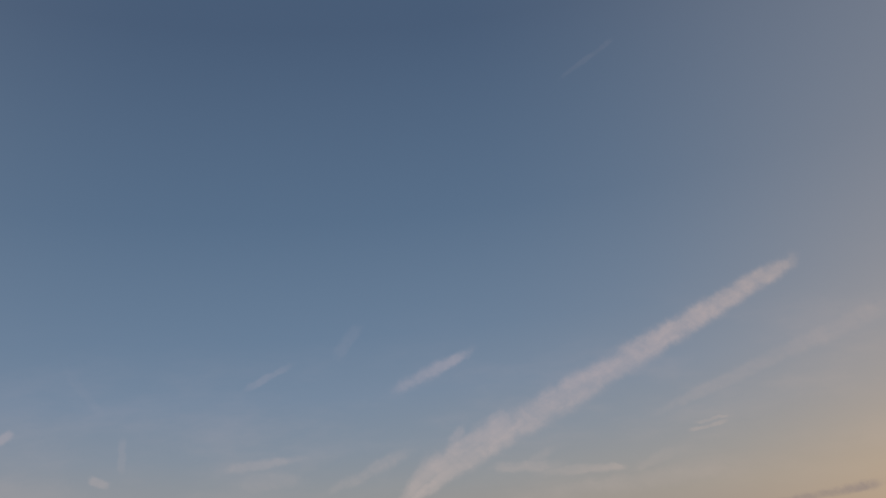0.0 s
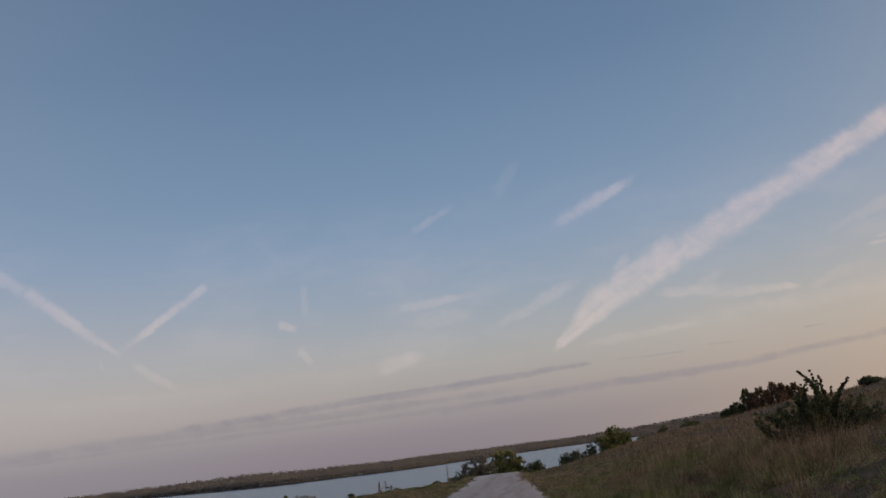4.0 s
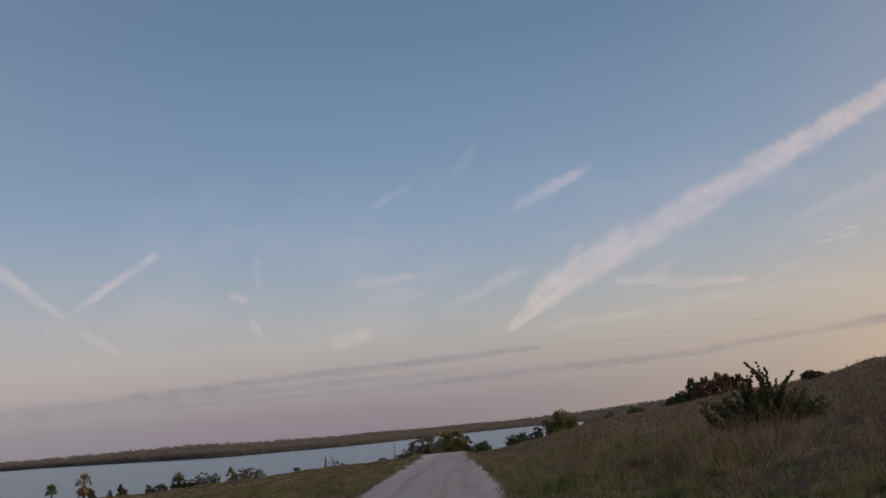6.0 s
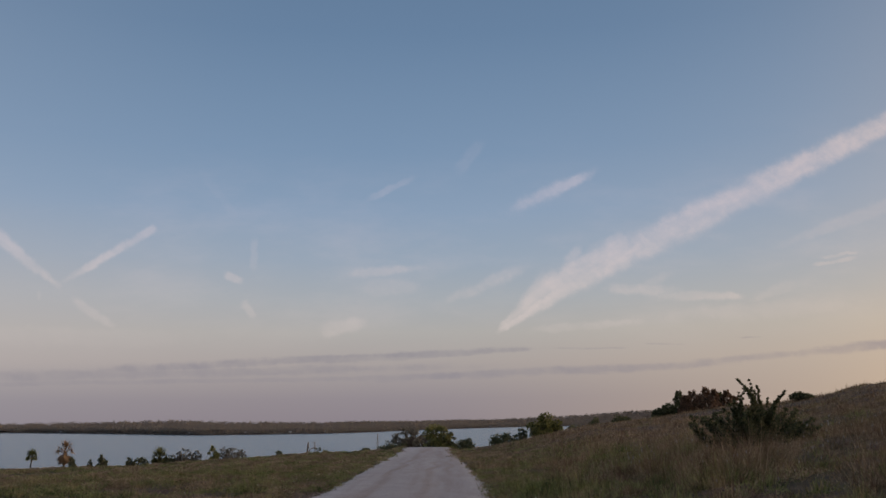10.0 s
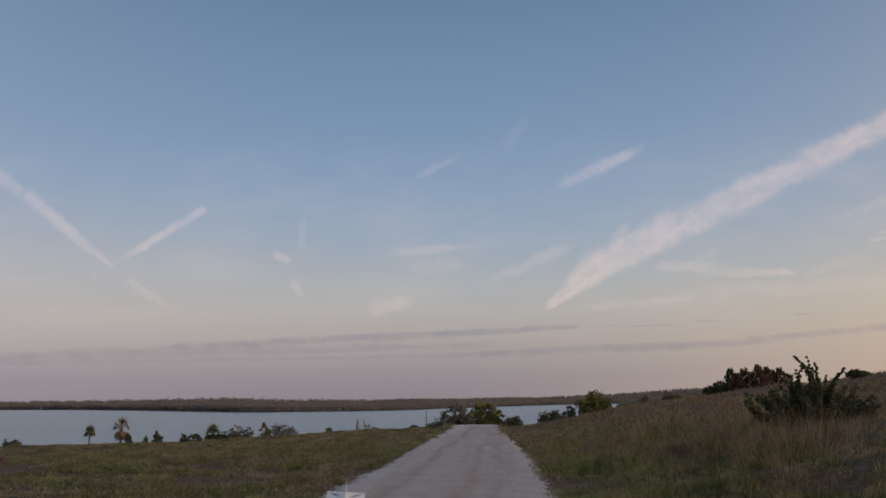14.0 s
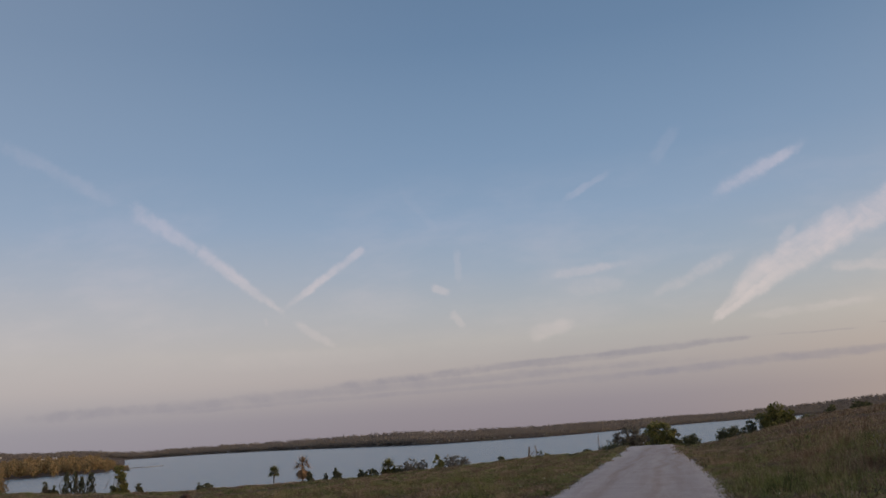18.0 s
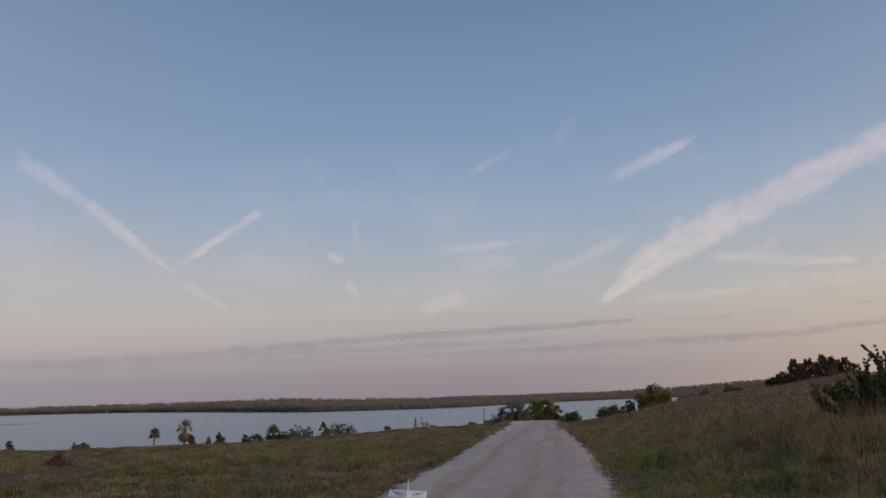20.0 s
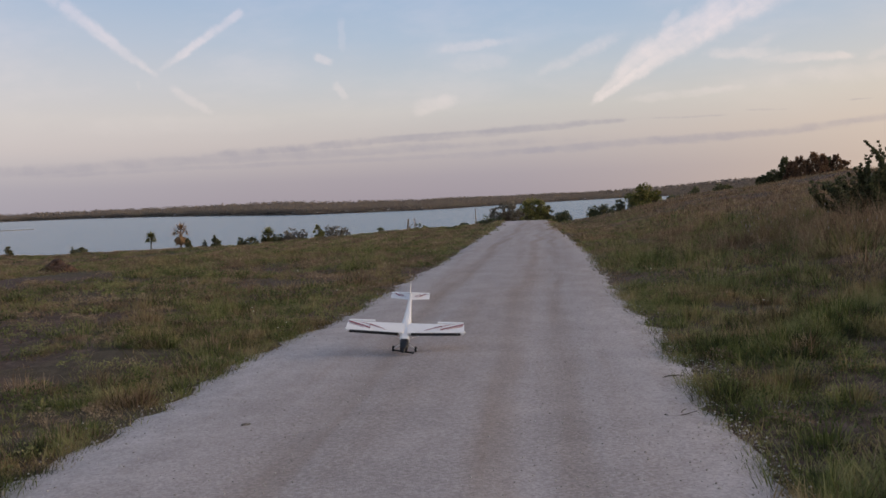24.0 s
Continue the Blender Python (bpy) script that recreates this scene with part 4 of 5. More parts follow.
clearing = np.min([np.abs(a - h[0]) for h in RIDGE_HOUSES], axis=0)
keep = (clearing > 0.16) | (r_ < 1270.0) | (r_ > 1410.0)
a, r_ = a[keep], r_[keep]
woods("hill_woods", a, r_, 4.0 + 3.0 * g.random(len(a)), 30, M_WOODS_HAZED, "distant brown woods on low hills behind the bay", 37, 1.5)
a = g.uniform(-62, -39.5, 620)
r_ = 300.0 + 750.0 * g.random(620)
woods("autumn_woods", a, r_, 6.0 + 8.0 * g.random(620) ** 1.2, 600, M_WOODS_WARM, "olive and orange autumn trees on the near bank", 35, 0.95, 0.42)
a = g.uniform(-45.0, -32.9, 420)
r_ = 925.0 + 250.0 * g.random(420)
woods("peninsula_woods", a, r_, (9.0 + 6.0 * g.random(420)) * (0.40 + 0.60 * ss(-32.8, -34.8, a)), 300, M_WOODS_WARM, "orange-brown autumn trees on a wooded spit", 36, 0.95, 0.5)


# ------------------------------------------------------------------ houses
M_WALL_WHITE = plain("white_siding", (0.74, 0.72, 0.68), 0.7)
M_WALL_CREAM = plain("cream_stucco", (0.66, 0.56, 0.40), 0.8)
M_WALL_GREY = plain("grey_siding", (0.34, 0.34, 0.36), 0.8)
M_ROOF_DARK = plain("dark_shingles", (0.10, 0.095, 0.09), 0.9)
M_ROOF_TIN = plain("pale_metal_roof", (0.55, 0.55, 0.56), 0.45, 0.3)
M_GLASS = plain("dark_window_glass", (0.03, 0.035, 0.04), 0.08, 0.0, 0.6)
M_DOOR = plain("brown_door", (0.14, 0.08, 0.05), 0.6)


def box(size, at=(0, 0, 0), bevel=0.0):
    bm = bmesh.new()
    bmesh.ops.create_cube(bm, size=1.0)
    bmesh.ops.scale(bm, vec=size, verts=bm.verts)
    bmesh.ops.translate(bm, vec=at, verts=bm.verts)
    if bevel:
        bmesh.ops.bevel(bm, geom=list(bm.edges), offset=bevel, segments=2, affect="EDGES")
    return bm


def gable(w, d, h, z, over=0.5):
    bm = bmesh.new()
    w, d = w / 2 + over, d / 2 + over
    for t in (0.0, -0.22):
        for x_, y_, z_ in ((-w, -d, z + t), (w, -d, z + t), (w, d, z + t), (-w, d, z + t), (-w, 0, z + h + t), (w, 0, z + h + t)):
            bm.verts.new((x_, y_, z_))
    bm.verts.ensure_lookup_table()
    vs = bm.verts
    for f in ((0, 1, 5, 4), (2, 3, 4, 5), (7, 6, 10, 11), (9, 8, 11, 10), (0, 4, 10, 6), (4, 3, 9, 10), (1, 7, 11, 5), (5, 11, 8, 2), (0, 6, 7, 1), (3, 2, 8, 9)):
        bm.faces.new([vs[i] for i in f])
    return bm


def house(label, w, d, h, roof_h, wall_mat, roof_mat, wins):
    ob = thing("house", pose(0, 0, 0), label, "house", "houses across the lake")
    bm = box((w, d, h), (0, 0, h / 2 - 0.3))
    vs = []
    for s in (-1, 1):
        vs.append([bm.verts.new((s * w / 2, yy, zz)) for yy, zz in ((-d / 2, h - 0.3), (d / 2, h - 0.3), (0, h - 0.3 + roof_h * 0.93))])
        bm.faces.new(vs[-1])
    part("wall", bm, wall_mat, ob)
    part("roof", gable(w, d, roof_h, h - 0.25), roof_mat, ob)
    part("door", box((1.1, 0.12, 2.1), (w * 0.08, -d / 2 - 0.06, 0.95)), M_DOOR, ob)
    for k in range(wins):
        xx = -w / 2 + (k + 0.5) * w / wins
        for level in range(2 if h > 4.5 else 1):
            if level or abs(xx - w * 0.08) > 1.2:
                win = part("window", box((1.5, 0.10, 1.25), (xx, -d / 2 - 0.05, 1.6 + 2.7 * level)), M_WALL_WHITE, ob)
                part("pane", box((1.28, 0.06, 1.05), (xx, -d / 2 - 0.09, 1.6 + 2.7 * level)), M_GLASS, win)
    part("chimney", box((0.9, 0.7, 1.6), (w * 0.3, 0.4, h + roof_h * 0.75), 0.03), M_WALL_GREY, ob)
    return ob


def houses():
    kinds = [
        house("white two-storey lake house with a pale roof", 13, 9, 5.6, 2.2, M_WALL_WHITE, M_ROOF_TIN, 5),
        house("long low white lake house with a dark roof", 18, 8, 3.4, 1.8, M_WALL_WHITE, M_ROOF_DARK, 6),
        house("cream lake house with a dark shingle roof", 12, 9, 5.0, 2.2, M_WALL_CREAM, M_ROOF_DARK, 4),
        house("small grey lake house with a pale roof", 9, 7, 3.2, 1.7, M_WALL_GREY, M_ROOF_TIN, 3),
    ]
    spots = [(-28.9, 1, 14), (-27.9, 1, 10), (-27.2, 0, 26), (-25.8, 1, 12), (-23.1, 3, 10), (-20.8, 0, 40), (-18.2, 3, 9), (-17.3, 0, 30), (-16.0, 3, 8),
             (-14.55, 3, 8), (-13.9, 2, 12), (-13.2, 1, 8), (-12.7, 3, 10), (-12.1, 0, 9), (-11.4, 1, 8), (-10.95, 3, 12), (-10.05, 0, 6), (-9.55, 3, 12), (-8.95, 2, 130), (-8.6, 1, 150),
             (-7.9, 3, 8), (-6.6, 3, 8), (-5.9, 1, 14), (-10.5, 0, 260), (2.3, 3, 10), (2.76, 2, 8), (3.2, 2, 14), (3.46, 2, 8), (4.16, 0, 8), (6.8, 2, 10), (7.4, 0, 12), (8.2, 2, 12)]
    first = set()
    for k, (a, kind, back) in enumerate(spots):
        r = float(shore_far(np.array(a))) + 27.0 + back * (1.0 if back > 100 else 0.6)
        x, y = polar(a, r)
        m = pose(x, y, float(gz(x, y)) + 0.3, rz=-a + 25 * math.sin(k * 2.4)) @ Matrix.Diagonal((*[0.52 + 0.16 * math.sin(k * 1.7)] * 3, 1.0))
        if kind in first:
            copy_thing(kinds[kind], m)
        else:
            kinds[kind].matrix_world = m
            first.add(kind)
    for a, kind in RIDGE_HOUSES:
        x, y = polar(a, 1392.0 + 12.0 * math.sin(a * 5.0))
        hill = copy_thing(kinds[kind], pose(x, y, float(gz(x, y)) + 0.2, rz=-a + 20 * math.sin(a * 9)))
        tagged(hill, group="houses on the wooded bank")
    for a, r, kind in ((-41.6, 430, 3),):
        x, y = polar(a, r)
        tagged(copy_thing(kinds[kind], pose(x, y, float(gz(x, y)) + 0.2, rz=60 - a)), "grey gabled house among autumn trees", group="houses on the wooded bank")


houses()


# ------------------------------------------------------------------ meadow grass
def blades(x, y, cx, cy, height, width, lean, r, segments=2):
    """Bent grass blades at x, y that lean away from their tufts' centres cx, cy. Returns verts and triangles."""
    n = len(x)
    z = gz(x, y) - 0.02
    b = np.arctan2(y - cy, x - cx) + r.normal(size=n) * 0.6
    way = np.stack([np.cos(b), np.sin(b), np.zeros(n)], -1)
    a = b + math.pi / 2 + r.normal(size=n) * 0.5
    side = np.stack([np.cos(a), np.sin(a), np.zeros(n)], -1) * (width * 0.5)[:, None]
    p = np.stack([x, y, z], -1)
    up = np.array([0, 0, 1.0])
    tip = p + way * (height * lean)[:, None] + up * (height * np.sqrt(np.maximum(0.06, 1 - lean * lean)))[:, None]
    if segments == 1:
        v_ = np.stack([p - side, p + side, tip], 1).reshape(-1, 3)
        return v_, np.arange(n * 3).reshape(-1, 3)
    mid = p + way * (height * lean * 0.30)[:, None] + up * (height * np.sqrt(np.maximum(0.06, 1 - lean * lean)) * 0.66)[:, None]
    v_ = np.stack([p - side, p + side, mid - side * 0.8, mid + side * 0.8, tip], 1).reshape(-1, 3)
    i = np.arange(n)[:, None, None] * 5
    f = (np.array([[0, 1, 3], [0, 3, 2], [2, 3, 4]])[None] + i).reshape(-1, 3)
    return v_, f


def off_road(x, y):
    return x - road_centre(y)


BARE_SPOTS = [(-5.3, 10.0, 1.5, 0.60), (-5.7, 8.9, 1.0, 0.5), (-7.2, 10.9, 0.9, 0.5), (-5.5, 18.6, 1.1, 0.8), (-12.5, 21.6, 2.2, 0.9), (-9.5, 20.5, 1.5, 0.5),
              (3.2, 16.8, 0.40, 0.5), (4.7, 15.8, 0.50, 0.45), (2.4, 12.0, 0.30, 0.5), (1.50, 7.2, 0.20, 0.16), (1.24, 8.7, 0.10, 0.45), (3.5, 13.3, 0.4, 0.4)]


def bare(x, y):
    """0 where the soil lies bare, 1 in thick grass."""
    d = off_road(x, y)
    left = 1.0 - 0.80 * np.exp(-((d + 6.2 + 0.8 * wob(x, y, 3.0, 2.0)) / 0.9) ** 2) * ss(-0.1, 0.5, wob(x, y, 4.0, 9.0))
    left = left * (1.0 - 0.80 * np.exp(-((d + 13.0 + 1.5 * wob(x, y, 8.0, 1.0)) / 1.6) ** 2) * ss(-0.2, 0.4, wob(x, y, 9.0, 3.0)))
    spots = 1.0 - (0.25 + 0.15 * ss(3.2, 4.6, np.abs(d))) * ss(0.44, 0.70, wob(x, y, 1.5, 4.0) * 0.6 + wob(x, y, 5.0, 8.0) * 0.5)
    ragged = 0.35 * wob(x, y, 0.5, 6.0)
    for sx, sy, rx, ry in BARE_SPOTS:
        spots = spots * (1.0 - 0.96 * ss(1.25, 0.75, np.hypot((x - sx) / rx, (y - sy) / ry) + ragged))
    return np.where(d < 0, left * spots, spots)


def clump(x, y, r0):
    """0 between tussocks, 1 in their middle; coarser far off."""
    k = 1.0 if r0 < 10 else (1.5 if r0 < 30 else 2.6)
    return ss(0.30, 0.60, 0.55 * lattice(x, y, 0.72 * k, 1) + 0.45 * lattice(x, y, 1.9 * k, 2))


def track_edge(y, d):
    """How far the grass starts from the track's middle line."""
    return np.where(d < 0, half_left(y), half_right(y))


def scatter(r0, r1, per_m2, r):
    """Even random places in the part of the ring r0 to r1 that lies ahead."""
    n = int(radians(100.0) * (r1 * r1 - r0 * r0) / 2 * per_m2)
    rr = np.sqrt(r.uniform(r0 * r0, r1 * r1, n))
    aa = np.radians(r.uniform(-53.0, 47.0, n))
    return rr * np.sin(aa), rr * np.cos(aa)


def tufts(name, label, r0, r1, per_m2, each, hmin, hmax, width, mat, dry, seed, segments=2, spread=0.10, lean=0.5, hill=0.4):
    """Grass in tufts over the ring r0 to r1. dry: how the share of this grass follows the plan, from 0 to 1."""
    r = np.random.default_rng(seed)
    x, y = scatter(r0, r1, per_m2, r)
    n = len(x)
    d = off_road(x, y)
    edge = track_edge(y, d) - 0.13 + 0.12 * r.normal(size=n) + 0.16 * wob(y, y * np.sign(d), 0.7, 3.0) + 0.12 * wob(y, y * np.sign(d), 0.22, 1.0)
    lump_ = clump(x, y, r0)
    keep = (np.abs(d) > edge) & (r.random(n) < dry(x, y, d) * bare(x, y) * np.maximum(np.where(d > 0, 0.38 + 0.62 * lump_, 0.45 + 0.55 * lump_), 0.85 * ss(0.75, 0.35, np.abs(d) - track_edge(y, d))))
    x, y, d, lump_ = x[keep], y[keep], d[keep], lump_[keep]
    big = r.random(len(x)) ** 3
    tall = (0.62 + 0.9 * big) * (0.55 + 0.85 * lump_) * (0.82 + 0.18 * ss(2.0, 3.0, np.abs(d))) * np.where(d > 0, 0.88 + (0.12 + hill) * ss(4.0, 9.0, d), 0.74)
    k = each
    sp = np.repeat(spread * (0.5 + 1.2 * big), k)
    X, Y = np.repeat(x, k) + sp * r.normal(size=len(x) * k), np.repeat(y, k) + sp * r.normal(size=len(x) * k)
    cx, cy = np.repeat(x, k), np.repeat(y, k)
    h = np.repeat(tall, k) * r.uniform(hmin, hmax, len(X))
    D = off_road(X, Y)
    ok = np.abs(D) > track_edge(Y, D) - 0.18
    X, Y, h, cx, cy = X[ok], Y[ok], h[ok], cx[ok], cy[ok]
    w = width * (0.6 + 0.8 * r.random(len(X)))
    v_, f = blades(X, Y, cx, cy, h, w, np.clip(r.normal(lean, 0.22, len(X)), 0.02, 0.97), r, segments)
    return tagged(new(name, mesh_np(name, v_, f, mat)), label, "grass", kind="stuff")


def tussocks(name, label, r0, r1, per_m2, each, height, width, mat, share, seed, segments=2, size=0.16, droop=0.75, hill=0.4, start=0.02):
    """Domed bunches of arching blades: upright in their middle, splayed at the rim."""
    r = np.random.default_rng(seed)
    x, y = scatter(r0, r1, per_m2, r)
    d = off_road(x, y)
    keep = (np.abs(d) > track_edge(y, d) + start + 0.10 * r.random(len(x))) & (r.random(len(x)) < share(x, y, d) * bare(x, y) ** 2 * (0.30 + 0.70 * clump(x, y, r0)))
    x, y, d = x[keep], y[keep], d[keep]
    wide_ = size * (0.45 + 1.1 * r.random(len(x)) ** 1.6)
    tall = height * (0.55 + 0.75 * r.random(len(x))) * (0.5 + 0.5 * wide_ / size) * (0.72 + 0.28 * ss(2.0, 3.0, np.abs(d))) * np.where(d > 0, 0.86 + (0.14 + hill) * ss(4.0, 9.0, d), 0.66)
    k = (each * np.clip(wide_ / size, 0.4, 2.0) ** 1.6).astype(int) + 4
    cx, cy, W = np.repeat(x, k), np.repeat(y, k), np.repeat(wide_, k)
    q, turn = np.sqrt(r.random(len(cx))), r.uniform(0, 2 * math.pi, len(cx))
    X, Y = cx + W * q * np.cos(turn), cy + W * q * np.sin(turn)
    D = off_road(X, Y)
    ok = np.abs(D) > track_edge(Y, D) - 0.20 + min(0.0, start)
    h = np.repeat(tall, k) * (1.0 - 0.45 * q) * r.uniform(0.45, 1.1, len(cx))
    lean = np.clip(0.12 + droop * q + 0.16 * r.normal(size=len(cx)), 0.02, 0.97)
    w = width * (0.6 + 0.8 * r.random(len(cx)))
    v_, f = blades(X[ok], Y[ok], cx[ok], cy[ok], h[ok], w[ok], lean[ok], r, segments)
    return tagged(new(name, mesh_np(name, v_, f, mat)), label, "grass", kind="stuff")


def forbs(name, label, r0, r1, per_m2, each, height, width, leaf, mat, share, seed):
    """Low round weeds: small domes of short broad leaves."""
    r = np.random.default_rng(seed)
    x, y = scatter(r0, r1, per_m2, r)
    d = off_road(x, y)
    keep = (np.abs(d) > track_edge(y, d) + 0.02 + 0.10 * r.random(len(x))) & (r.random(len(x)) < share(x, y, d) * bare(x, y) ** 1.5)
    x, y = x[keep], y[keep]
    wide_ = width * (0.4 + 1.0 * r.random(len(x)) ** 1.5)
    k = np.maximum(8, each * (wide_ / width) ** 1.7).astype(int)
    W, H = np.repeat(wide_, k), np.repeat(height * (0.5 + 0.5 * wide_ / width) * (0.6 + 0.7 * r.random(len(x))), k)
    q, turn = r.random(len(W)) ** 0.5, r.uniform(0, 2 * math.pi, len(W))
    X, Y = np.repeat(x, k) + W * q * np.cos(turn), np.repeat(y, k) + W * q * np.sin(turn)
    z = gz(X, Y) + H * np.sqrt(np.maximum(0.0, 1 - q * q)) * (0.35 + 0.65 * r.random(len(W)))
    p = np.stack([X, Y, z], -1)
    way = np.stack([np.cos(turn) * (0.3 + q), np.sin(turn) * (0.3 + q), 0.25 + 0.8 * r.random(len(W))], -1) + 0.45 * r.normal(size=(len(W), 3))
    way /= np.linalg.norm(way, axis=1)[:, None]
    side = np.cross(way, r.normal(size=(len(W), 3)))
    side /= np.linalg.norm(side, axis=1)[:, None]
    size = leaf * (0.6 + 0.8 * r.random(len(W)))[:, None]
    v_ = np.stack([p - side * size * 0.38, p + way * size, p + side * size * 0.38], 1).reshape(-1, 3)
    return tagged(new(name, mesh_np(name, v_, np.arange(len(v_)).reshape(-1, 3), mat)), label, "weeds", kind="stuff")


def share_forb(seed, right):
    """Weeds in loose colonies, thickest on the lake's side."""
    def share(x, y, d):
        return ss(0.38, 0.62, 0.6 * lattice(x, y * 1.6, 2.4, seed) + 0.4 * lattice(x, y, 0.6, seed + 1)) * np.where(d < 0, 1.0, right * ss(9.0, 5.0, d))
    return share


def share_green(x, y, d):
    return np.where(d > 0, 1.0 - 0.86 * ss(5.0, 10.0, d + 1.2 * wob(x, y, 4.0, 2.0)), 0.55 + 0.40 * ss(-0.3, 0.4, wob(x, y, 3.0, 1.0)))


def share_dry(x, y, d):
    return np.where(d > 0, 0.32 + 0.66 * ss(5.0, 11.0, d + 1.5 * wob(x, y, 4.0, 2.0)), 0.30 + 0.45 * ss(0.1, -0.5, wob(x, y, 3.0, 1.0)))


def share_tall(x, y, d):
    """Tall grass stands in front of the big shrub and in scattered clumps on the slope."""
    return 0.8 * np.exp(-((x - 7.6) / 2.6) ** 2 - ((y - 20.9) / 1.3) ** 2) + 0.25 * ss(0.62, 0.85, lattice(x, y, 2.6, 5)) * ss(4.0, 7.0, d)


def share_verge(x, y, d):
    """Thick grass close to the track."""
    return ss(5.2, 2.6, np.abs(d)) * (0.55 + 0.45 * ss(-0.5, 0.2, wob(x, y, 1.6, 5.0)))


def share_weed(x, y, d):
    """Rank growth on the steep slope beside the track."""
    return ss(3.6, 6.0, d) * ss(32.0, 22.0, y) * ss(0.35, 0.62, lattice(x, y, 1.5, 13))


def share_edge(x, y, d):
    """Little tufts along the track's rim, in short runs."""
    return ss(0.38, 0.02, np.abs(np.abs(d) - track_edge(y, d))) * ss(0.45, 0.7, lattice(x, y, 0.9, 65))


def share_thatch(x, y, d):
    return 0.95 * np.ones_like(d)


def share_straw(x, y, d):
    """Single tall straw tufts scattered through the meadow."""
    return ss(0.80, 0.90, lattice(x, y, 1.1, 7)) * ss(2.6, 3.4, np.abs(d)) * 0.8


def share_hummock(seed):
    """Big single bunches on the slope beside the track, fewer and lower on the lake's side."""
    def share(x, y, d):
        return ss(0.52, 0.66, lattice(x, y, 1.3, seed)) * np.where(d > 0, ss(2.2, 2.8, d) * ss(8.6, 6.8, d), 0.35 * ss(-2.6, -3.4, d))
    return share


def share_brown(x, y, d):
    """Withered reddish grass at the rims of the bare soil."""
    b = bare(x, y)
    return np.clip(0.20 + 0.18 * ss(3.0, 8.0, d) + 1.6 * b * (1.0 - b) + 0.35 * ss(0.55, 0.8, lattice(x, y, 2.1, 11)), 0, 1)


tufts("straw_grass", "tall pale straw tufts standing in green grass", 4.0, 16.0, 7.0, 20, 0.20, 0.50, 0.006, M_DRY, share_straw, 48, 2, 0.05, 0.40, 0.2)
tufts("meadow_grass", "short green meadow grass along the track", 2.6, 13.0, 125.0, 20, 0.07, 0.23, 0.0085, M_GRASS, share_green, 41, 1, 0.08, 0.72)
tufts("verge_grass", "dense green grass on the track's verges", 2.6, 16.0, 150.0, 18, 0.07, 0.24, 0.0085, M_GRASS, share_verge, 66, 1, 0.07, 0.70)
tussocks("green_tussocks", "arching green grass tussocks along the track", 2.6, 14.0, 20.0, 84, 0.27, 0.0085, M_GRASS, share_green, 61, 2, 0.16, 0.85)
tussocks("dry_tussocks", "tan dry grass tussocks along the track", 2.6, 14.0, 11.0, 70, 0.28, 0.0065, M_DRY, share_dry, 62, 2, 0.15, 0.75)
tufts("dry_grass", "straw-coloured dry grass tufts along the track", 2.6, 13.0, 50.0, 17, 0.06, 0.22, 0.006, M_DRY, share_dry, 42, 1, 0.07, 0.72)
tufts("withered_grass", "withered red-brown grass round bare soil", 2.6, 30.0, 16.0, 14, 0.04, 0.16, 0.010, M_BROWN, share_brown, 63, 1, 0.10, 0.72, 0.1)
tufts("thatch", "dense low brown thatch under the grass", 2.6, 15.0, 70.0, 15, 0.03, 0.11, 0.0080, M_BROWN, share_thatch, 88, 1, 0.09, 0.80, 0.1)
tufts("thatch", "low brown and olive thatch over the meadow", 15.0, 40.0, 14.0, 15, 0.05, 0.13, 0.018, M_WEED, share_thatch, 89, 1, 0.18, 0.80, 0.1)
tufts("meadow_grass", "green meadow grass in thick tufts", 13.0, 34.0, 30.0, 18, 0.06, 0.20, 0.015, M_GRASS, share_green, 43, 1, 0.13, 0.76, 0.2)
tussocks("green_tussocks", "green grass tussocks spread over the meadow", 14.0, 36.0, 6.0, 62, 0.31, 0.017, M_GRASS, share_green, 64, 1, 0.30, 0.90, 0.2)
tufts("dry_grass", "tall straw-coloured dry grass on the slope", 13.0, 34.0, 24.0, 18, 0.07, 0.22, 0.012, M_DRY, share_dry, 44, 1, 0.13, 0.70, 0.3)
tussocks("dry_tussocks", "tan dry grass tussocks on the slope", 14.0, 36.0, 4.2, 60, 0.31, 0.014, M_DRY, share_dry, 65, 1, 0.28, 0.85, 0.3)
tufts("dry_grass", "tall tan grass in front of a dark shrub", 13.0, 34.0, 30.0, 26, 0.28, 0.66, 0.009, M_DRY, share_tall, 47, 1, 0.16, 0.60, 0.3)
tufts("tall_weeds", "tall brown-green weeds on the steep slope", 8.0, 32.0, 6.0, 26, 0.18, 0.38, 0.011, M_WEED, share_weed, 67, 1, 0.14, 0.50, 0.3)
forbs("green_weeds", "low round green weeds in the verge", 2.8, 16.0, 18.0, 80, 0.12, 0.14, 0.022, M_HERB, share_forb(41, 0.55), 81)
forbs("brown_weeds", "low faded brown weeds in the verge", 2.8, 16.0, 12.0, 80, 0.12, 0.14, 0.021, M_FADED, share_forb(45, 0.60), 82)
forbs("green_weeds", "low green weeds over the middle meadow", 16.0, 42.0, 6.0, 70, 0.15, 0.24, 0.036, M_HERB, share_forb(49, 0.35), 83)
forbs("brown_weeds", "low faded weeds over the middle meadow", 16.0, 42.0, 6.0, 70, 0.15, 0.24, 0.034, M_FADED, share_forb(53, 0.45), 84)
forbs("green_weeds", "low weeds reaching the meadow's brow", 42.0, 86.0, 1.3, 70, 0.16, 0.50, 0.070, M_HERB, share_forb(57, 0.25), 85)
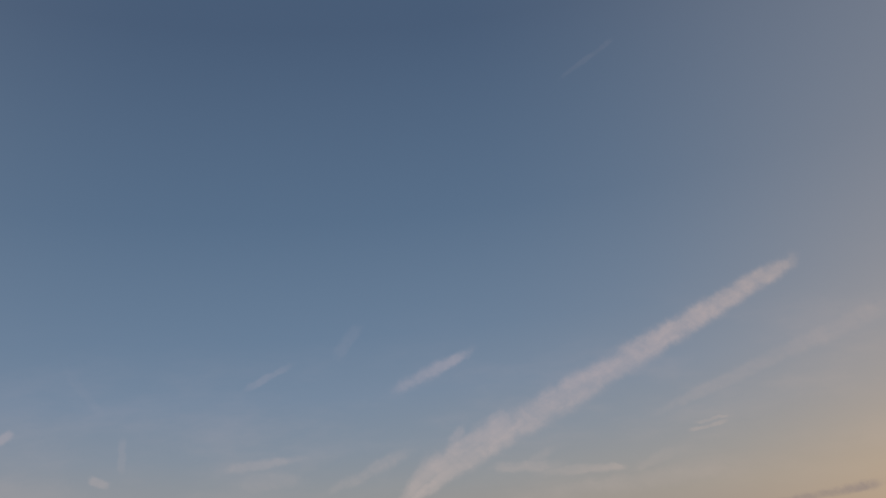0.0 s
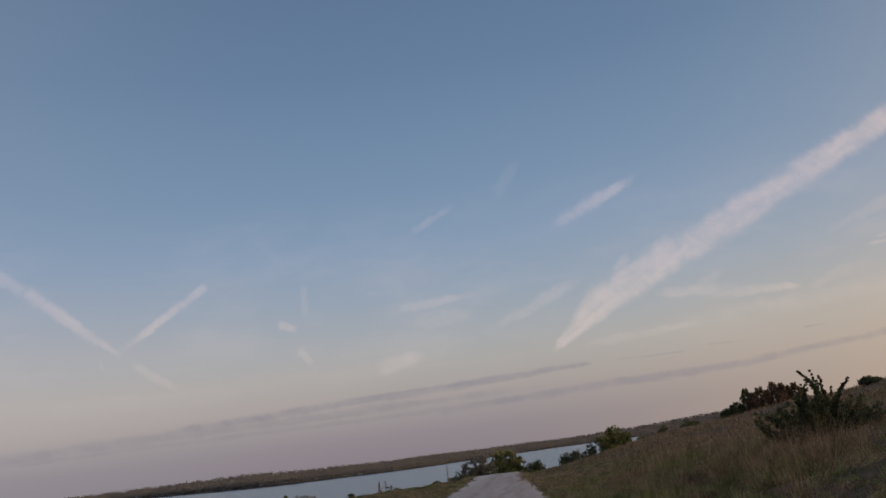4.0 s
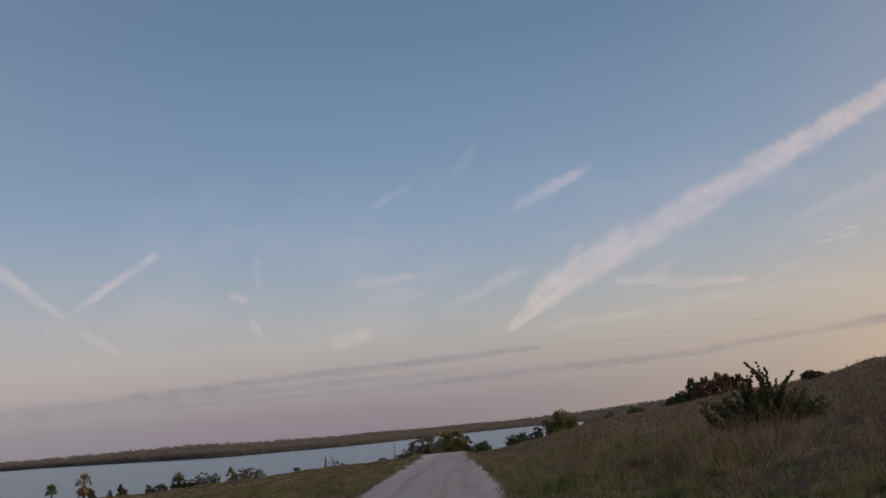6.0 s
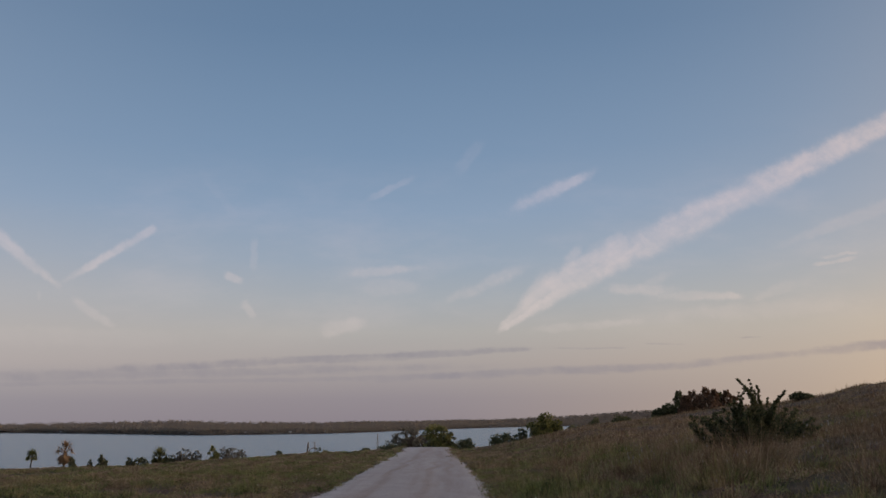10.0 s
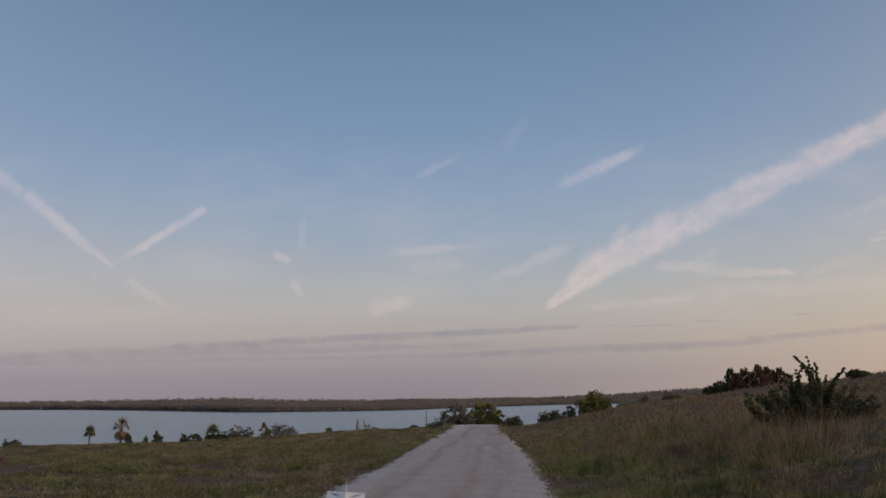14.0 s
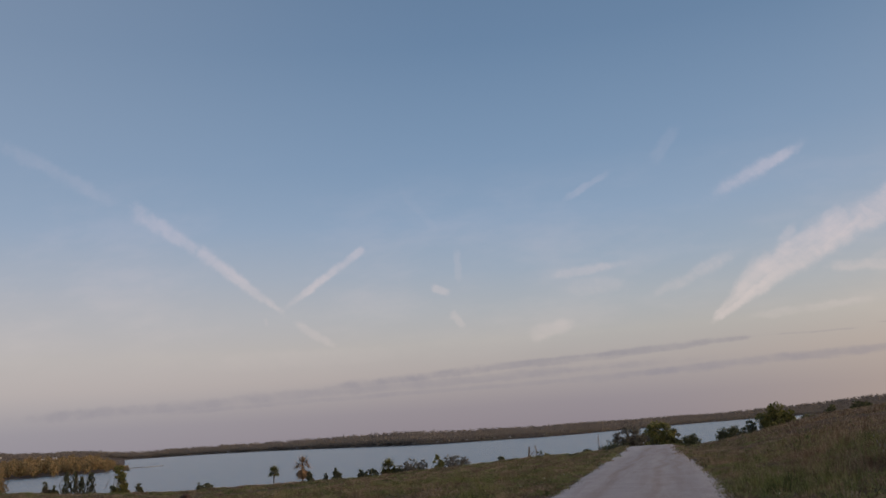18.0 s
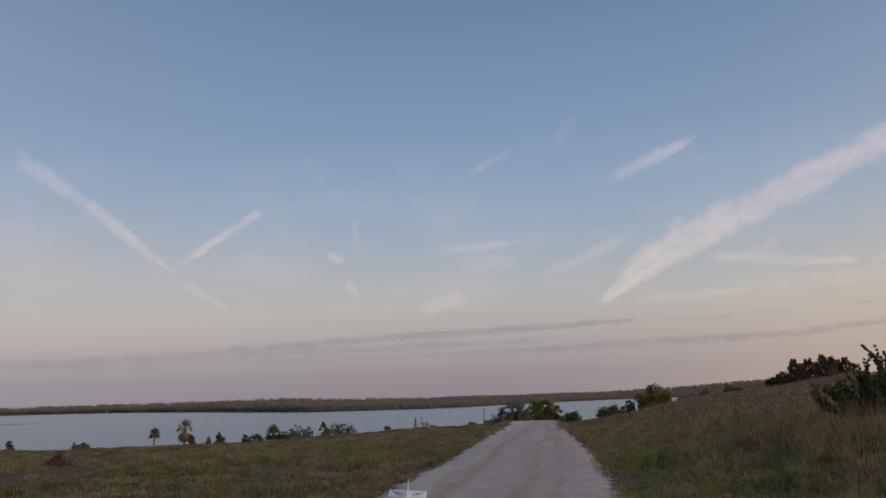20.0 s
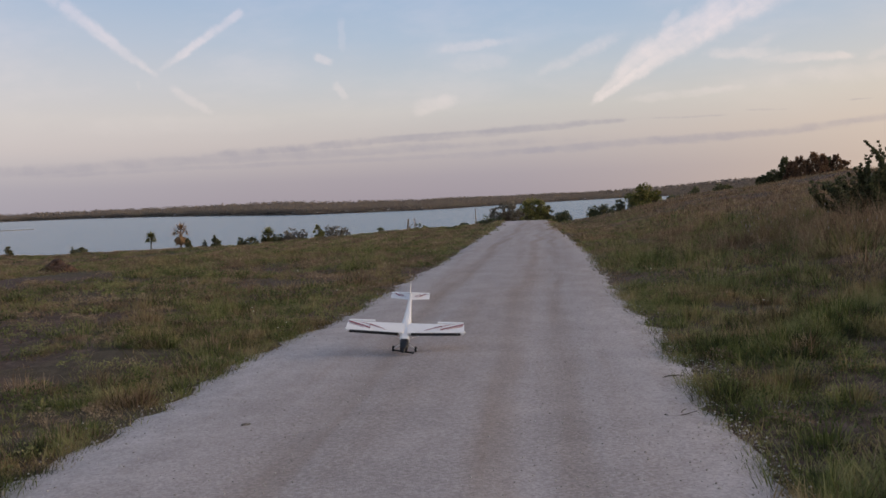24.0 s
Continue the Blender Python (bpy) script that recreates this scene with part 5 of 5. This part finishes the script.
forbs("brown_weeds", "faded weeds reaching the meadow's brow", 42.0, 86.0, 2.2, 70, 0.16, 0.50, 0.070, M_FADED, share_forb(61, 0.5), 86)
tussocks("edge_tufts", "small green tufts creeping over the track's edge", 3.0, 22.0, 16.0, 40, 0.10, 0.007, M_GRASS, share_edge, 87, 1, 0.10, 1.0, 0.0, -0.22)
tussocks("green_hummocks", "big domed bunches of fresh green grass", 3.0, 15.0, 5.5, 200, 0.34, 0.0075, M_GRASS, share_hummock(21), 71, 2, 0.28, 0.90, 0.8)
tussocks("tan_hummocks", "big domed bunches of faded tan grass", 3.0, 15.0, 5.5, 200, 0.31, 0.0060, M_DRY, share_hummock(22), 72, 2, 0.26, 0.85, 0.8)
tussocks("green_hummocks", "big domed grass bunches on the middle slope", 15.0, 34.0, 3.0, 170, 0.54, 0.014, M_GRASS, share_hummock(23), 73, 1, 0.42, 0.80)
tussocks("tan_hummocks", "big faded grass bunches on the middle slope", 15.0, 34.0, 3.4, 170, 0.58, 0.012, M_DRY, share_hummock(24), 74, 1, 0.42, 0.75)
tufts("meadow_grass", "green meadow grass reaching the meadow's brow", 34.0, 84.0, 8.0, 13, 0.06, 0.18, 0.046, M_GRASS, share_green, 45, 1, 0.26, 0.76, 0.2)
tufts("dry_grass", "tall dry grass reaching the hill's brow", 34.0, 84.0, 8.5, 13, 0.07, 0.22, 0.038, M_DRY, share_dry, 46, 1, 0.26, 0.70, 0.2)


def dots(name, label, category, n, where, size, mat, seed, lift=(0.0, 0.0), flat=0.6):
    """Small stones, flowers or seed heads: many little lumps as one object."""
    r = np.random.default_rng(seed)
    x, y = where(r, n)
    n = len(x)
    s = size * (0.5 + r.random(n) ** 2 * 1.6)
    octa = np.array([[1, 0, 0], [-1, 0, 0], [0, 1, 0], [0, -1, 0], [0, 0, 1], [0, 0, -1]], dtype=float)
    faces = np.array([[0, 2, 4], [2, 1, 4], [1, 3, 4], [3, 0, 4], [2, 0, 5], [1, 2, 5], [3, 1, 5], [0, 3, 5]])
    z = gz(x, y) + r.uniform(lift[0], lift[1], n)
    v_ = np.stack([x, y, z], -1)[:, None] + octa[None] * s[:, None, None] * np.array([1, 1, flat]) * (0.7 + 0.6 * r.random((n, 6, 1)))
    f = faces[None] + (np.arange(n) * 6)[:, None, None]
    return tagged(new(name, mesh_np(name, v_.reshape(-1, 3), f.reshape(-1, 3), mat)), label, category, kind="stuff")


def on_road(r, n):
    y = 3.0 + 17.0 * r.random(n) ** 1.6
    return road_centre(y) + r.uniform(-2.15, 2.15, n), y


def road_edges(r, n):
    y = 3.0 + 24.0 * r.random(n) ** 1.4
    s = np.where(r.random(n) < 0.5, -1.0, 1.0)
    wide_ = np.where(s < 0, half_left(y), half_right(y)) - 0.05
    return road_centre(y) + s * (wide_ - 0.10 - np.abs(0.16 * r.normal(size=n))), y


def road_rim(r, n):
    y = 3.0 + 22.0 * r.random(n) ** 1.3
    s = np.where(r.random(n) < 0.5, -1.0, 1.0)
    return road_centre(y) + s * (np.where(s < 0, half_left(y), half_right(y)) - 0.04 + 0.10 * r.normal(size=n)), y


def road_spill(r, n):
    y = 4.0 + 24.0 * r.random(n) ** 1.3
    s = np.where(r.random(n) < 0.15, -1.0, 1.0)
    x = road_centre(y) + s * (np.where(s < 0, half_left(y), half_right(y)) - 0.06 + np.abs(0.12 * r.normal(size=n)))
    keep = lattice(x, y, 0.6, 77) > 0.42
    return x[keep], y[keep]


def verge(r, n):
    y = 4.0 + 26.0 * r.random(n)
    s = np.where(r.random(n) < 0.6, -1.0, 1.0)
    return road_centre(y) + s * (2.3 + np.abs(0.9 * r.normal(size=n))), y


def slope_right(r, n):
    x, y = r.uniform(4.0, 10.5, n), r.uniform(14.0, 30.0, n)
    keep = wob(x, y, 2.2, 3.0) > 0.15
    return x[keep], y[keep]


M_FLOWER = plain("white_petals", (0.72, 0.70, 0.55), 0.7)
dots("gravel", "loose pale limestone chips on the track", "gravel", 7000, on_road, 0.0045, M_STONE, 51, (0.050, 0.062))
dots("gravel", "coarse pale stones along the track's edges", "gravel", 5000, road_edges, 0.0045, M_STONE, 52, (0.005, 0.045))
dots("gravel", "crumbled pale stones along the grass edge", "gravel", 3000, road_rim, 0.0060, M_STONE, 57, (0.012, 0.034))
dots("gravel", "pale stones strewn among the first grass", "gravel", 1500, road_spill, 0.0075, M_STONE, 58, (0.0, 0.03))
dots("wildflowers", "small white wildflowers in the verge", "wildflowers", 60, verge, 0.009, M_FLOWER, 53, (0.06, 0.20), 0.6)
def bare_patch(r, n):
    return 1.24 + 0.10 * r.normal(size=n), 8.7 + 0.45 * r.normal(size=n)


def bare_patch_near(r, n):
    return 1.45 + 0.12 * r.normal(size=n), 7.3 + 0.25 * r.normal(size=n)


dots("gravel", "pale stones spilled into the verge", "gravel", 420, bare_patch, 0.0045, M_STONE, 55, (0.0, 0.03))
dots("gravel", "scattered pale stones in the verge", "gravel", 160, bare_patch_near, 0.0045, M_STONE, 56, (0.0, 0.03))
dots("seed_heads", "pale feathery seed heads on the slope", "wild grass", 900, slope_right, 0.008, M_SEED, 54, (0.20, 0.50), 3.0)


# ------------------------------------------------------------------ things in the meadow
M_CLOD = material("turned_earth", [(0.045, 0.028, 0.022), (0.085, 0.052, 0.040), (0.130, 0.082, 0.062)], 6.0, 0.95, 1.0, 25.0, vary=0.1)


def dirt_mound(a, r, w, h, seed, label):
    g = np.random.default_rng(seed)
    x, y = polar(a, r)
    base = thing("dirt_mound", pose(x, y, float(gz(x, y))), label, "dirt mound")
    n = 150
    cents, sizes = [], []
    for k in range(n):
        t = g.random() ** 0.7
        b = g.random() * 6.283
        cents.append((w * 0.5 * t * math.cos(b), w * 0.35 * t * math.sin(b), h * (1 - t) * 0.85))
        sizes.append(np.array([w * 0.075, w * 0.075, h * 0.15]) * g.uniform(0.4, 1.5))
    v_, f = blobs(np.array(cents), np.array(sizes), g)
    part("earth", mesh_np("earth", v_, f, M_CLOD), None, base)
    for k in range(6):
        b = g.random() * 6.283
        s = (w * 0.3 * math.cos(b), w * 0.2 * math.sin(b), h * 0.4)
        part("root", limb_mesh("root", [limb(g, s, (s[0] * 1.3 + 0.06 * g.normal(), s[1] * 1.3, h * g.uniform(0.5, 0.95)), 0.016, 0.006, 0.15)], M_BARK, 5), None, base)


dirt_mound(-29.7, 30.0, 1.15, 0.46, 61, "red-brown mound of turned earth and roots in grass")


def fence_post(a, r, h):
    x, y = polar(a, r)
    base = thing("fence_post", pose(x, y, float(gz(x, y)) - 0.05, 2, 1, 20), "weathered dark wooden post standing in the meadow", "fence post")
    bm = bmesh.new()
    bmesh.ops.create_cone(bm, cap_ends=True, segments=10, radius1=0.045, radius2=0.040, depth=h)
    bmesh.ops.translate(bm, vec=(0, 0, h / 2), verts=bm.verts)
    bmesh.ops.bevel(bm, geom=[e for e in bm.edges if all(abs(v_.co.z - h) < 0.01 for v_ in e.verts)], offset=0.012, segments=2, affect="EDGES")
    part("post", bm, M_BARK, base)
    for z in (h * 0.55, h * 0.85):
        part("staple", box((0.03, 0.012, 0.012), (0.0, -0.046, z)), M_GALV, base)


M_GALV = plain("galvanised_steel", (0.45, 0.45, 0.46), 0.45, 0.8)
fence_post(-33.85, 23.5, 0.68)


def flat_stone(x, y, size, seed):
    g = np.random.default_rng(seed)
    base = thing("stone", pose(x, y, float(gz(x, y)) + 0.058, 0, 0, 35), "flat dark grey stone lying on the gravel", "stone")
    v_, f = blobs(np.zeros((1, 3)), np.array([[size, size * 0.55, size * 0.30]]), g)
    part("rock", mesh_np("rock", v_, f, M_SLATE, True), None, base)


def twig(x, y, size, turn, seed):
    g = np.random.default_rng(seed)
    base = thing("twig", pose(x, y, float(gz(x, y)) + 0.045, 0, 0, turn), "thin dry dark twig lying at the track's edge", "twig")
    part("stem", limb_mesh("stem", [limb(g, (-size / 2, 0, 0), (size / 2, 0, 0.012), 0.006, 0.003, 0.06)], M_BARK, 5), None, base)
    part("side_shoot", limb_mesh("side_shoot", [limb(g, (0, 0, 0.006), (size * 0.25, size * 0.18, 0.02), 0.004, 0.002, 0.06)], M_BARK, 5), None, base)


M_SLATE = material("dark_grey_stone", [(0.06, 0.058, 0.058), (0.10, 0.096, 0.094), (0.15, 0.145, 0.14)], 20.0, 0.85, 0.4, 90.0)
flat_stone(-2.42, 6.75, 0.040, 91)
twig(0.72, 6.95, 0.24, 12.0, 92)
twig(0.84, 8.22, 0.18, -8.0, 93)


# ------------------------------------------------------------------ the model aeroplane on the track
M_FOAM = plain("white_foam", (0.80, 0.80, 0.82), 0.45, dirt=0.05)
M_RED = plain("dark_red_decal", (0.22, 0.012, 0.035), 0.4)
M_BLACK = plain("black_plastic", (0.012, 0.012, 0.014), 0.35)
M_TYRE = plain("black_rubber", (0.016, 0.016, 0.016), 0.85)
M_LAMP = plain("clear_lamp_cover", (0.85, 0.85, 0.85), 0.15)


def loft(sections, cap=True):
    """Skin over rounded rectangular sections (y, half width, z low, z high)."""
    bm = bmesh.new()
    rings = []
    for y, w, lo, hi in sections:
        ring = []
        for k in range(16):
            a = 2 * math.pi * (k + 0.5) / 16
            c, s = math.cos(a), math.sin(a)
            ring.append(bm.verts.new((w * math.copysign(abs(c) ** 0.55, c), y, (lo + hi) / 2 + (hi - lo) / 2 * math.copysign(abs(s) ** 0.55, s))))
        rings.append(ring)
    for a, b in zip(rings, rings[1:]):
        for k in range(16):
            bm.faces.new((a[k], a[(k + 1) % 16], b[(k + 1) % 16], b[k]))
    if cap:
        bm.faces.new(rings[0][::-1])
        bm.faces.new(rings[-1])
    bmesh.ops.recalc_face_normals(bm, faces=bm.faces)
    return bm


def foil(span0, span1, lead0, lead1, trail0, trail1, thick, z0, z1, n=7):
    """A wing panel between two stations, with a rounded nose and a thin tail edge."""
    bm = bmesh.new()
    rings = []
    for x, lead, trail, z in ((span0, lead0, trail0, z0), (span1, lead1, trail1, z1)):
        ring = []
        for k in range(n):
            t = k / (n - 1)
            ring.append(bm.verts.new((x, lead + (trail - lead) * t * t, z + thick * 2.2 * (math.sqrt(t * t) ** 0.6) * (1 - t * t) * 0.62 + 0.002)))
        for k in range(n - 2, 0, -1):
            t = k / (n - 1)
            ring.append(bm.verts.new((x, lead + (trail - lead) * t * t, z - thick * 0.28 * t ** 0.5 * (1 - t * t) - 0.002)))
        rings.append(ring)
    a, b = rings
    m = len(a)
    for k in range(m):
        bm.faces.new((a[k], a[(k + 1) % m], b[(k + 1) % m], b[k]))
    bm.faces.new(a[::-1])
    bm.faces.new(b)
    bmesh.ops.recalc_face_normals(bm, faces=bm.faces)
    return bm


def top_of_wing(z):
    """Height of the wing's upper skin, as foil() shapes it."""
    def at_(x, y):
        t = math.sqrt(min(1.0, max(0.0, (y + 0.10) / 0.22)))
        return z + 0.005 + 0.015 * abs(x) / 0.67 + 0.032 * 2.2 * t ** 0.6 * (1 - t * t) * 0.62 + 0.006
    return at_


def ribbon(way, height):
    """A thin sticker along (x, y, width) that lies on a surface."""
    bm = bmesh.new()
    rows = []
    for (x0, y0, w0), (x1, y1, w1) in zip(way, way[1:]):
        for k in range(9):
            t = k / 8
            x, y, w = x0 + (x1 - x0) * t, y0 + (y1 - y0) * t, w0 + (w1 - w0) * t
            rows.append([bm.verts.new((x, y + e * w, height(x, y + e * w) + lift)) for e in (-0.5, 0.5) for lift in (0.0, 0.0015)])
    for a, b in zip(rows, rows[1:]):
        for i, j in ((0, 1), (1, 3), (3, 2), (2, 0)):
            bm.faces.new((a[i], a[j], b[j], b[i]))
    bmesh.ops.recalc_face_normals(bm, faces=bm.faces)
    return bm


def disc(radius, width, at, axis="X", seg=20, bevel=0.0):
    bm = bmesh.new()
    bmesh.ops.create_cone(bm, cap_ends=True, segments=seg, radius1=radius, radius2=radius, depth=width)
    if bevel:
        bmesh.ops.bevel(bm, geom=[e for e in bm.edges if abs(e.verts[0].co.z - e.verts[1].co.z) < 1e-5], offset=bevel, segments=3, affect="EDGES")
    if axis == "X":
        bmesh.ops.rotate(bm, cent=(0, 0, 0), matrix=Matrix.Rotation(math.pi / 2, 3, "Y"), verts=bm.verts)
    elif axis == "Y":
        bmesh.ops.rotate(bm, cent=(0, 0, 0), matrix=Matrix.Rotation(math.pi / 2, 3, "X"), verts=bm.verts)
    bmesh.ops.translate(bm, vec=at, verts=bm.verts)
    return bm


def aeroplane(m):
    """High-wing model: its nose looks along -y, the wheels' contact is at the origin."""
    ob = thing("model_airplane", m, "white model aeroplane with dark red zigzag stripes on gravel", "model airplane")
    Z = 0.20                                         # the wing's height over the wheels' contact
    body = part("fuselage", loft([(-0.163, 0.050, 0.078, 0.180), (-0.14, 0.055, 0.075, 0.19), (-0.04, 0.060, 0.07, 0.215), (0.16, 0.058, 0.075, 0.215), (0.30, 0.046, 0.09, 0.185),
                                  (0.60, 0.026, 0.125, 0.175), (0.86, 0.014, 0.145, 0.175)]), M_FOAM, ob, smooth=True)
    cowl = part("cowl", loft([(-0.315, 0.030, 0.095, 0.150), (-0.29, 0.043, 0.085, 0.163), (-0.222, 0.047, 0.082, 0.168), (-0.165, 0.054, 0.076, 0.183)]), M_BLACK, ob, "black engine cowl", smooth=True)
    for s in (-1, 1):
        wing = part("wing", foil(s * 0.028, s * 0.67, -0.105, -0.095, 0.125, 0.11, 0.032, Z + 0.005, Z + 0.02), M_FOAM, ob, smooth=False)
        part("leading_edge", foil(s * 0.07, s * 0.63, -0.122, -0.113, -0.078, -0.070, 0.032, Z + 0.000, Z + 0.016), M_BLACK, wing, "black leading edge strip")
        part("aileron", foil(s * 0.36, s * 0.66, 0.128, 0.114, 0.170, 0.155, 0.010, Z + 0.012, Z + 0.022), M_FOAM, wing)
        part("wing_lamp", disc(0.011, 0.02, (s * 0.676, -0.06, Z + 0.026), "X", 12, 0.004), M_LAMP, wing, "clear wingtip lamp")
        for way in ([(0.66, 0.098, 0.026), (0.40, -0.050, 0.022), (0.415, 0.040, 0.026), (0.22, -0.070, 0.003)], [(0.65, 0.050, 0.012), (0.47, -0.045, 0.004)], [(0.53, 0.090, 0.004), (0.43, 0.045, 0.012)]):
            part("stripe", ribbon([(s * a, b, c) for a, b, c in way], top_of_wing(Z)), M_RED, wing, "dark red zigzag stripe")
        tail = part("stabiliser", foil(s * 0.008, s * 0.235, 0.72, 0.745, 0.86, 0.855, 0.008, 0.168, 0.168), M_FOAM, ob)
        part("elevator", foil(s * 0.008, s * 0.235, 0.864, 0.859, 0.905, 0.90, 0.006, 0.168, 0.168), M_FOAM, tail)
        for way in ([(0.19, 0.848, 0.018), (0.12, 0.790, 0.014), (0.125, 0.825, 0.016), (0.05, 0.765, 0.003)], [(0.15, 0.800, 0.010), (0.08, 0.755, 0.003)]):
            part("stripe", ribbon([(s * a, b, c) for a, b, c in way], lambda x, y: 0.184), M_RED, tail, "dark red zigzag stripe")
        leg = part("landing_leg", limb_mesh("landing_leg", [[(s * 0.04, -0.12, 0.085, 0.006), (s * 0.085, -0.135, 0.055, 0.005), (s * 0.122, -0.15, 0.034, 0.004)]], M_FOAM, 6), None, ob)
        wheel = part("wheel", disc(0.036, 0.024, (s * 0.128, -0.15, 0.036), "X", 22, 0.008), M_TYRE, ob, "black rubber wheel")
        part("hub", disc(0.015, 0.028, (s * 0.128, -0.15, 0.036), "X", 14, 0.003), M_FOAM, wheel, "white wheel hub")
        part("strut", limb_mesh("strut", [[(s * 0.055, -0.02, 0.09, 0.004), (s * 0.30, -0.03, Z + 0.002, 0.004)]], M_FOAM, 6), None, ob)
    bm = bmesh.new()
    f = bm.faces.new([bm.verts.new((0.0, y, z)) for y, z in ((0.66, 0.172), (0.80, 0.325), (0.86, 0.345), (0.865, 0.16))])
    bmesh.ops.solidify(bm, geom=[f], thickness=0.012)
    fin = part("fin", bm, M_FOAM, ob)
    bm = bmesh.new()
    f = bm.faces.new([bm.verts.new((0.0, y, z)) for y, z in ((0.869, 0.13), (0.864, 0.345), (0.90, 0.335), (0.925, 0.15))])
    bmesh.ops.solidify(bm, geom=[f], thickness=0.009)
    part("rudder", bm, M_FOAM, fin)
    part("tail_wheel", disc(0.014, 0.010, (0, 0.86, 0.115), "X", 14, 0.003), M_TYRE, ob, "small black tail wheel")
    bm = bmesh.new()
    bmesh.ops.create_cone(bm, cap_ends=True, segments=16, radius1=0.026, radius2=0.004, depth=0.045)
    bmesh.ops.rotate(bm, cent=(0, 0, 0), matrix=Matrix.Rotation(math.pi / 2, 3, "X"), verts=bm.verts)
    bmesh.ops.translate(bm, vec=(0, -0.338, 0.122), verts=bm.verts)
    spinner = part("spinner", bm, M_BLACK, ob, "black spinner")
    for s in (-1, 1):
        bm = box((0.105, 0.006, 0.020), (s * 0.065, -0.335, 0.122), 0.002)
        bmesh.ops.rotate(bm, cent=(0, -0.335, 0.122), matrix=Matrix.Rotation(radians(8.0), 3, "Y"), verts=bm.verts)
        part("propeller_blade", bm, M_BLACK, spinner, "black propeller blade")
    return ob


tip_over = pose(-1.71, 9.72, 0.066) @ pose(0, 0, 0, 24.0, 4.0, 5.0) @ Matrix.Diagonal((0.92, 0.92, 0.92, 1.0)) @ pose(0, 0.15, 0)
aeroplane(tip_over)


# ------------------------------------------------------------------ low sandbar at the end of the spit
def sandbar():
    aa, tt = np.linspace(-33.9, -31.0, 40), np.linspace(-1, 1, 9)
    A, T = np.meshgrid(aa, tt, indexing="ij")
    half = 10.0 * np.sqrt(np.clip(1 - ((A + 33.9) / 2.9) ** 2, 0.02, 1)) * (1 + 0.3 * wob(A, A, 0.3))
    R_ = 1060.0 + 25.0 * wob(A, A, 1.5, 2.0) + T * half
    x, y = R_ * np.sin(np.radians(A)), R_ * np.cos(np.radians(A))
    z = WATER_Z + 0.9 * (1 - T * T) * (0.7 + 0.3 * wob(x, y, 6.0)) - 0.15
    n, m = A.shape
    i = np.arange(n * m).reshape(n, m)
    q = np.stack([i[:-1, :-1], i[:-1, 1:], i[1:, 1:], i[1:, :-1]], -1).reshape(-1, 4)
    return mesh_np("sandbar", np.stack([x, y, z], -1).reshape(-1, 3), q, M_SAND, True)


M_SAND = material("reedy_sand", [(0.14, 0.10, 0.065), (0.23, 0.17, 0.11), (0.30, 0.24, 0.16)], 0.1, 0.95, 0.3, 2.0)
tagged(new("sandbar", sandbar()), "low brown sandbar reaching into the lake", "sandbar", kind="structure")
